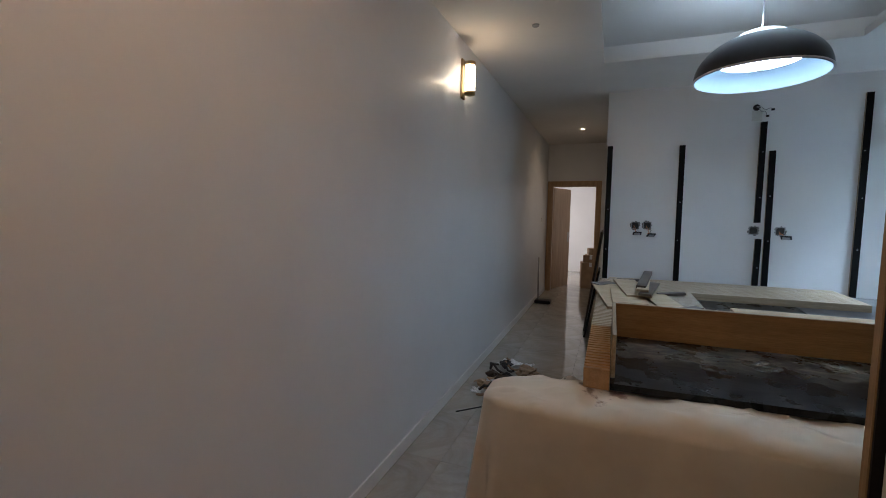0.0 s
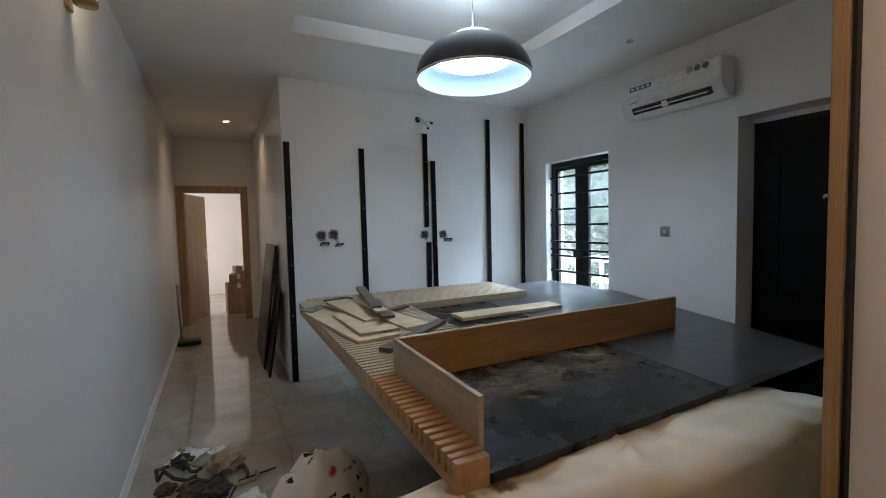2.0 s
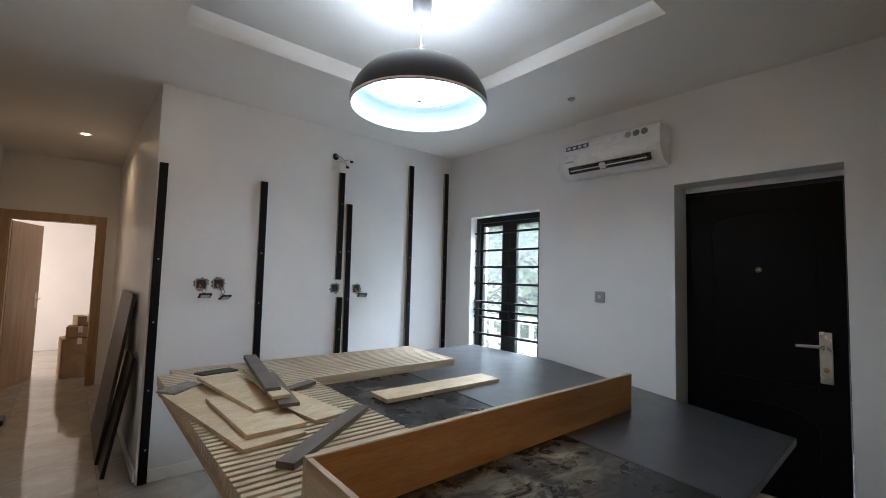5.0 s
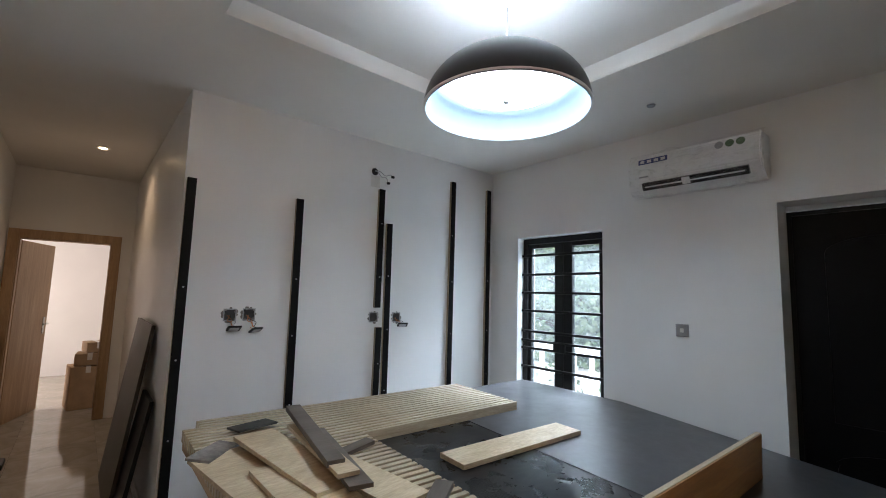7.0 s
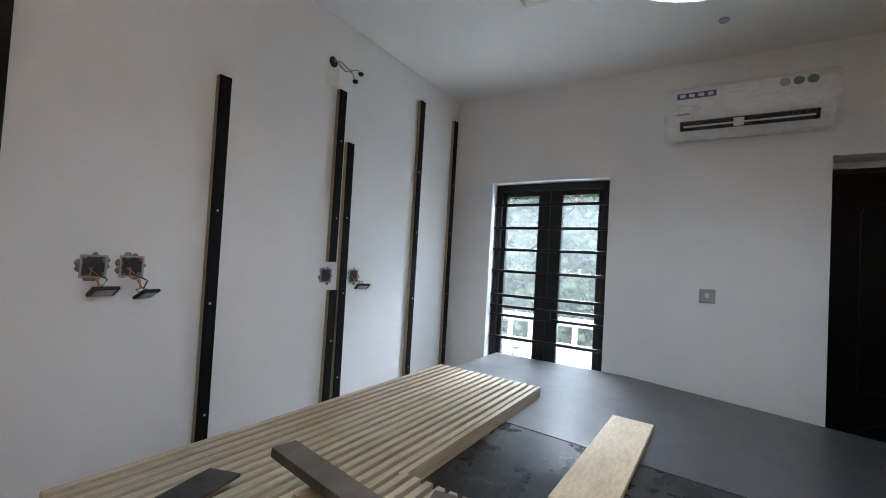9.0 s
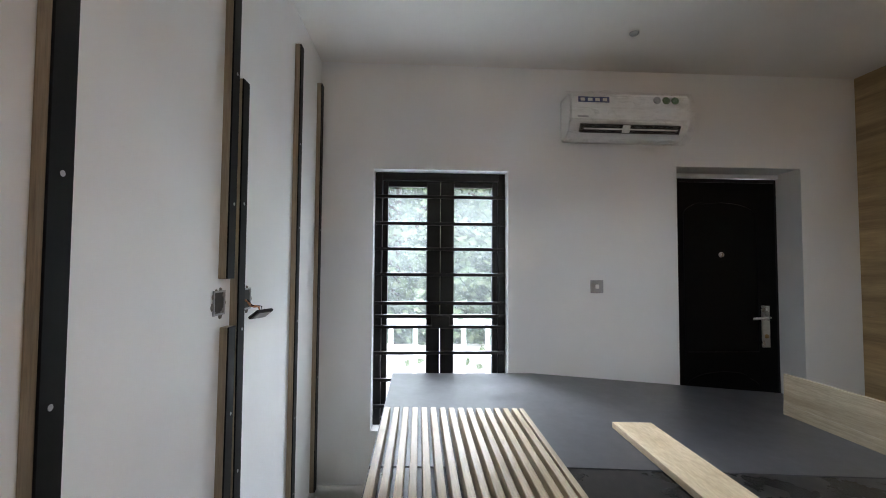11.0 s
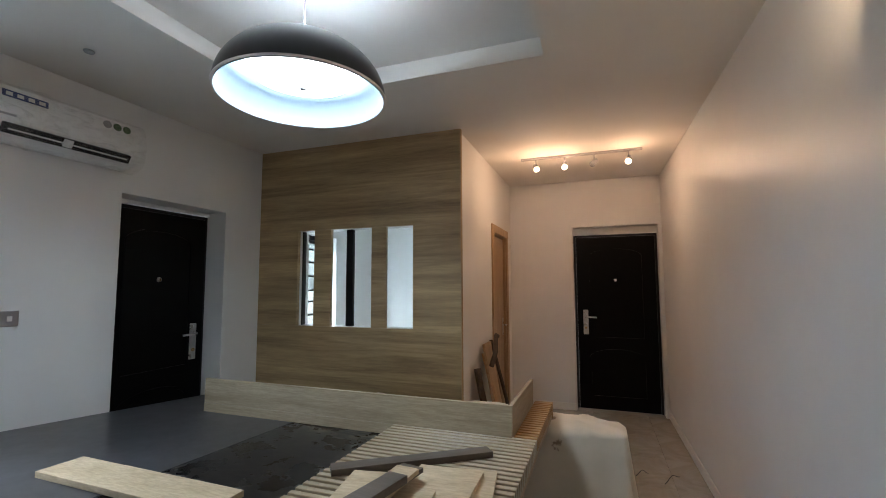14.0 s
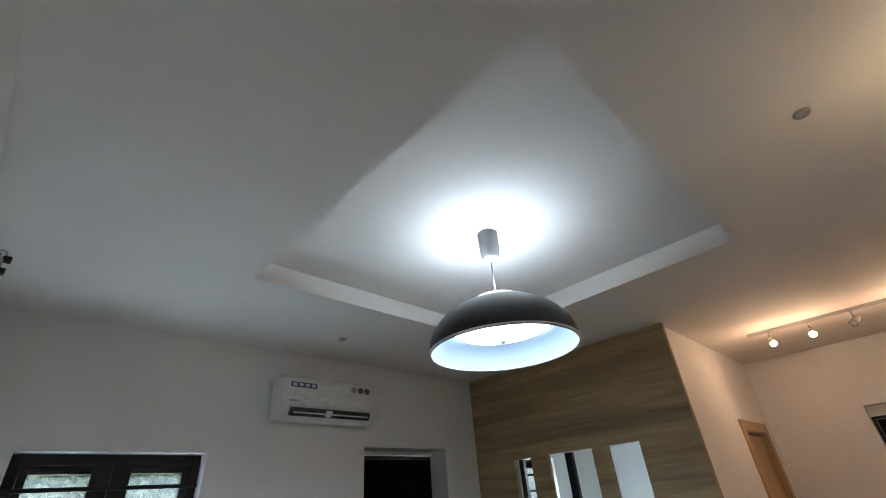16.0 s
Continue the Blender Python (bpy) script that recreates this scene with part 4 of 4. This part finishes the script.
def sheet_scrap(w, d, seed):
    bm = bmesh.new()
    g = [[bm.verts.new((w * (i / 8 - 0.5) + 0.02 * noise.noise(Vector((i, j, seed))), d * (j / 8 - 0.5) + 0.02 * noise.noise(Vector((j, i, seed + 3))),
                        0.004 + 0.05 * abs(noise.noise(Vector((i * 0.35, j * 0.35, seed)))))) for j in range(9)] for i in range(9)]
    for i in range(8):
        for j in range(8):
            bm.faces.new((g[i][j], g[i + 1][j], g[i + 1][j + 1], g[i][j + 1]))
    r = bmesh.ops.extrude_face_region(bm, geom=bm.faces[:])
    for v in r["geom"]:
        if isinstance(v, bmesh.types.BMVert):
            v.co.z += 0.003
    bmesh.ops.recalc_face_normals(bm, faces=bm.faces)
    return bm


for x, y, r, s in ((-0.72, 4.95, 0.10, 1), (-0.55, 5.15, 0.13, 2), (-0.60, 4.90, 0.09, 3), (-0.86, 5.05, 0.07, 4), (-0.62, 4.35, 0.12, 5), (-0.80, 5.35, 0.08, 6)):
    single("rubbish", crumple(r * 0.72, s * 7.3, 0.55), (RAG, BARK, CARD)[s % 3], pose(x, y, 0, 0, 0, 40 * s), "crumpled dark rubbish on the marble floor", "rubbish", "rubbish by the wall")
for x, y, w, d, s in ((-0.78, 5.42, 0.20, 0.16, 1), (-0.45, 4.72, 0.20, 0.14, 2), (-0.66, 4.60, 0.14, 0.12, 3), (-0.84, 4.86, 0.22, 0.16, 4)):
    single("scrap_paper", sheet_scrap(w, d, s * 3.1), PAPER if s != 4 else CARD, pose(x, y, 0, 0, 0, 55 * s), "torn pale scrap of paper on the floor", "paper", "rubbish by the wall")
for k in range(9):
    rn = random.Random(90 + k)
    cx, cy, a0, rr = rn.uniform(-0.88, -0.45), rn.uniform(4.6, 5.4), rn.uniform(0, 6), rn.uniform(0.06, 0.14)
    pts = [(cx + rr * math.cos(a0 + q * 0.45), cy + rr * math.sin(a0 + q * 0.45), 0.012 + 0.10 * math.sin(q * 0.5) ** 2 * rn.random()) for q in range(8)]
    single("torn_strip", tube(pts, 0.011, 5), RAG if k % 3 else CARD, pose(0, 0, 0), "curled dark torn strip among the rubbish", "rubbish", "rubbish by the wall")
for k in range(7):
    rn = random.Random(40 + k)
    single("scrap_paper", sheet_scrap(rn.uniform(0.06, 0.12), rn.uniform(0.05, 0.09), 20 + k), (PAPER, CARD, CARD)[k % 3], pose(rn.uniform(-0.9, -0.4), rn.uniform(4.3, 5.6), 0, 0, 0, rn.uniform(0, 180)),
           "small torn scrap on the marble floor", "paper", "rubbish by the wall")
single("loose_cable", tube([(-0.92, 4.25, 0.006), (-0.75, 4.42, 0.006), (-0.62, 4.62, 0.006), (-0.50, 4.98, 0.006), (-0.30, 5.02, 0.006)], 0.005), BLACK, pose(0, 0, 0), "thin black cable on the floor", "cable", "", True)

# entrance: waney slabs and raw battens leaning beside the oak door
def waney(w, h, seed, thick=0.022):
    """A rough-sawn slab: wandering edges and a broken top."""
    bm = bmesh.new()
    n = 16
    front, back = [], []
    for k in range(n + 1):
        z = h * k / n
        for side, f in ((-1, front), (1, front), (-1, back), (1, back)):
            x = side * w / 2 * (1 + 0.35 * noise.noise(Vector((z * 4, side * 3.0, seed)))) + 0.05 * math.sin(z * 2.4 + seed)
            top = 0.05 * noise.noise(Vector((side, seed, 2))) if k == n else 0
            f.append(bm.verts.new((0 if f is front else thick, x, max(z + top, 0))))
    for k in range(n):
        a, b, c, d = 2 * k, 2 * k + 1, 2 * k + 3, 2 * k + 2
        bm.faces.new((front[a], front[b], front[c], front[d]))
        bm.faces.new((back[d], back[c], back[b], back[a]))
        bm.faces.new((front[a], front[d], back[d], back[a]))
        bm.faces.new((front[c], front[b], back[b], back[c]))
    bm.faces.new((front[0], back[0], back[1], front[1]))
    bm.faces.new((front[-1], back[-1], back[-2], front[-2]))
    bmesh.ops.recalc_face_normals(bm, faces=bm.faces)
    return bm


for y, z, t, w, sd, mat, lab in ((2.04, 0.98, 11, 0.27, 1.0, FRAMEW, "pale rough-sawn slab with a waney edge leaning on the wall"),
                                 (2.24, 0.90, 15, 0.06, 2.7, HONEY, "narrow brown batten leaning on the wall"),
                                 (1.84, 0.99, 13, 0.05, 4.1, BARK, "dark bark-edged batten leaning on the wall"),
                                 (2.34, 0.80, 9, 0.13, 5.3, BARK, "dark bark-covered offcut leaning on the wall"),
                                 (1.72, 0.84, 10, 0.07, 6.6, CARD, "brown batten leaning on the wall")):
    single("leaning_scrap", waney(w, z, sd), mat, pose(XV - 0.05 - z * math.sin(radians(t)), y, 0.003, 2 * math.sin(sd * 3), t, 0),
           lab, "scrap", "scraps by the oak door")
crook = tube([(0.62, 2.32, 0.80), (0.60, 2.22, 0.92), (0.63, 2.10, 0.97), (0.65, 1.98, 1.03), (0.66, 1.88, 1.01)], 0.022, 7)
single("crooked_branch", crook, BARK, pose(0, 0, 0), "crooked brown branch resting on the leaning slabs", "branch", "scraps by the oak door", True)
for k, (cx, cy) in enumerate(((-0.50, 2.30), (-0.62, 2.18), (-0.72, 2.34))):
    pts = [(cx + 0.035 * q * math.cos(k * 1.1), cy + 0.03 * q * math.sin(k * 1.7 + 1), 0.005 + 0.035 * math.sin(q * 0.52) ** 2) for q in range(7)]
    single("wire_offcut", tube(pts, 0.003, 5), BLACK, pose(0, 0, 0), "thin black wire offcut curled on the floor", "wire", "wire offcuts on the floor", True)
single("floor_plank", box(-0.25, -0.05, 0, 0.25, 0.05, 0.03, bevel=0.003), FRAMEW, pose(0.38, 1.1, 0.001, 0, 0, -30), "short brown plank on the floor", "plank")

# ---- outside ----
structure("ground", box(-300, -300, -3.4, 300, 300, -3.2), ASPH, "pale paved yard and land", "ground")
structure("balcony_slab", box(XE + 0.26, 0.0, -0.15, 4.6, 8.5, -0.02), OUTWHITE, "white balcony slab", "balcony")
bal = thing("balustrade", pose(4.45, 0, -0.02), "white painted balcony balustrade", "railing")
part("top_rail", box(-0.06, 0.0, 0.86, 0.06, 8.5, 0.94, bevel=0.01), OUTWHITE, bal)
part("mid_rail", box(-0.03, 0.0, 0.55, 0.03, 8.5, 0.60, bevel=0.008), OUTWHITE, bal)
part("bottom_rail", box(-0.04, 0.0, 0.0, 0.04, 8.5, 0.14, bevel=0.008), OUTWHITE, bal)
for k in range(34):
    part("baluster", box(-0.022, 0.1 + k * 0.25, 0.14, 0.022, 0.145 + k * 0.25, 0.86), OUTWHITE, bal)
bw = thing("boundary_wall", pose(7.4, 3.0, -3.2), "white rendered boundary wall below the trees", "garden wall")
part("wall", box(-0.1, -14, 0, 0.1, 16, 3.25), OUTWHITE, bw)
part("coping", box(-0.16, -14, 3.25, 0.16, 16, 3.33, bevel=0.01), OUTWHITE, bw)
for k in range(10):
    part("pier", box(-0.18, -13 + k * 3.0, 0, -0.1005, -12.6 + k * 3.0, 3.25), OUTWHITE, bw)
house = thing("neighbour_house", pose(17, 4, -3.2), "pale neighbouring house with flat roof", "house")
part("wall", box(0, -7, 0, 6, 7, 4.1), OUTWHITE, house)
part("roof", box(-0.3, -7.3, 4.1, 6.3, 7.3, 4.3), GREYPL, house)
for k in range(5):
    part("window", box(-0.04, -5.6 + k * 2.6, 1.8, 0.02, -4.4 + k * 2.6, 3.2), BLACK, house)


def tree(x, y, h, r, seed):
    rnd = random.Random(seed)
    t = thing("tree", pose(x, y, -3.2), "leafy green tree beyond the balcony", "tree", "trees outside")
    bm = tube([(0, 0, 0), (0.1, 0.05, h * 0.3), (0.0, 0.15, h * 0.6), (0.1, 0.1, h * 0.85)], 0.16, 8)
    for k in range(7):
        a, z = rnd.uniform(0, 6.28), h * rnd.uniform(0.35, 0.75)
        b2 = tube([(0, 0, z), (0.5 * r * math.cos(a), 0.5 * r * math.sin(a), z + 0.5 * r), (0.85 * r * math.cos(a), 0.85 * r * math.sin(a), z + 0.7 * r)], 0.05, 6)
        me = bpy.data.meshes.new("limb")
        b2.to_mesh(me)
        b2.free()
        bm.from_mesh(me)
        bpy.data.meshes.remove(me)
    part("trunk", bm, BARK, t)
    vs, fs = [], []
    clumps = [(Vector((rnd.gauss(0, 0.45), rnd.gauss(0, 0.45), rnd.uniform(-0.7, 0.75))) * r + Vector((0, 0, h * 0.68)), rnd.uniform(0.28, 0.5) * r) for _ in range(44)]
    for c, cr in clumps:
        for _ in range(210):
            p = c + Vector((rnd.gauss(0, 0.5), rnd.gauss(0, 0.5), rnd.gauss(0, 0.42))) * cr
            d = Vector((rnd.gauss(0, 1), rnd.gauss(0, 1), rnd.gauss(0, 0.6))).normalized()
            u = d.orthogonal().normalized()
            l, w = rnd.uniform(0.11, 0.21), rnd.uniform(0.045, 0.085)
            b = len(vs)
            vs += [p, p + d * l * 0.5 + u * w, p + d * l, p + d * l * 0.5 - u * w]
            fs.append((b, b + 1, b + 2, b + 3))
    me = bpy.data.meshes.new("crown")
    me.from_pydata(vs, [], fs)
    me.materials.append(LEAF)
    ob = new("crown", me)
    ob.parent = t


for i, (x, y, h, r) in enumerate(((9.5, 6.3, 7.5, 2.6), (11.5, 9.5, 8.5, 3.0), (10.5, 3.0, 8.0, 2.6), (13.5, 6.0, 10.0, 3.4), (12.5, 13.0, 9.0, 3.2), (10.0, -1.0, 8.5, 2.8), (14.0, 0.5, 10, 3.4), (9.0, 8.6, 6.5, 2.4), (11.0, 5.0, 6.5, 2.8), (15.5, 9.0, 11, 3.8), (15, 3.5, 10, 3.6), (16, 14, 11, 4.0), (9.2, 4.4, 6.0, 2.2))):
    tree(x, y, h, r, 11 + i)

# ---- floor tiles, one by one ----
TILE = 0.60
tile_mesh = {}
for i in range(7):
    for j in range(23):
        x0, y0 = -1.39 + i * TILE, 0.02 + j * TILE
        x1, y1 = x0 + TILE - 0.003, y0 + TILE - 0.003
        if (x0 > 0.9 and y0 > 6.9) or x0 > 2.75:
            continue
        key = "full"
        if key not in tile_mesh:
            ob = link_mesh("tile", box(0, 0, -0.0135, TILE - 0.0015, TILE - 0.0015, 0.0), MARBLE)
            tile_mesh[key] = ob.data
        else:
            ob = new("tile", tile_mesh[key])
        ob.parent = floor_bed
        ob.location = (x0, y0, 0)
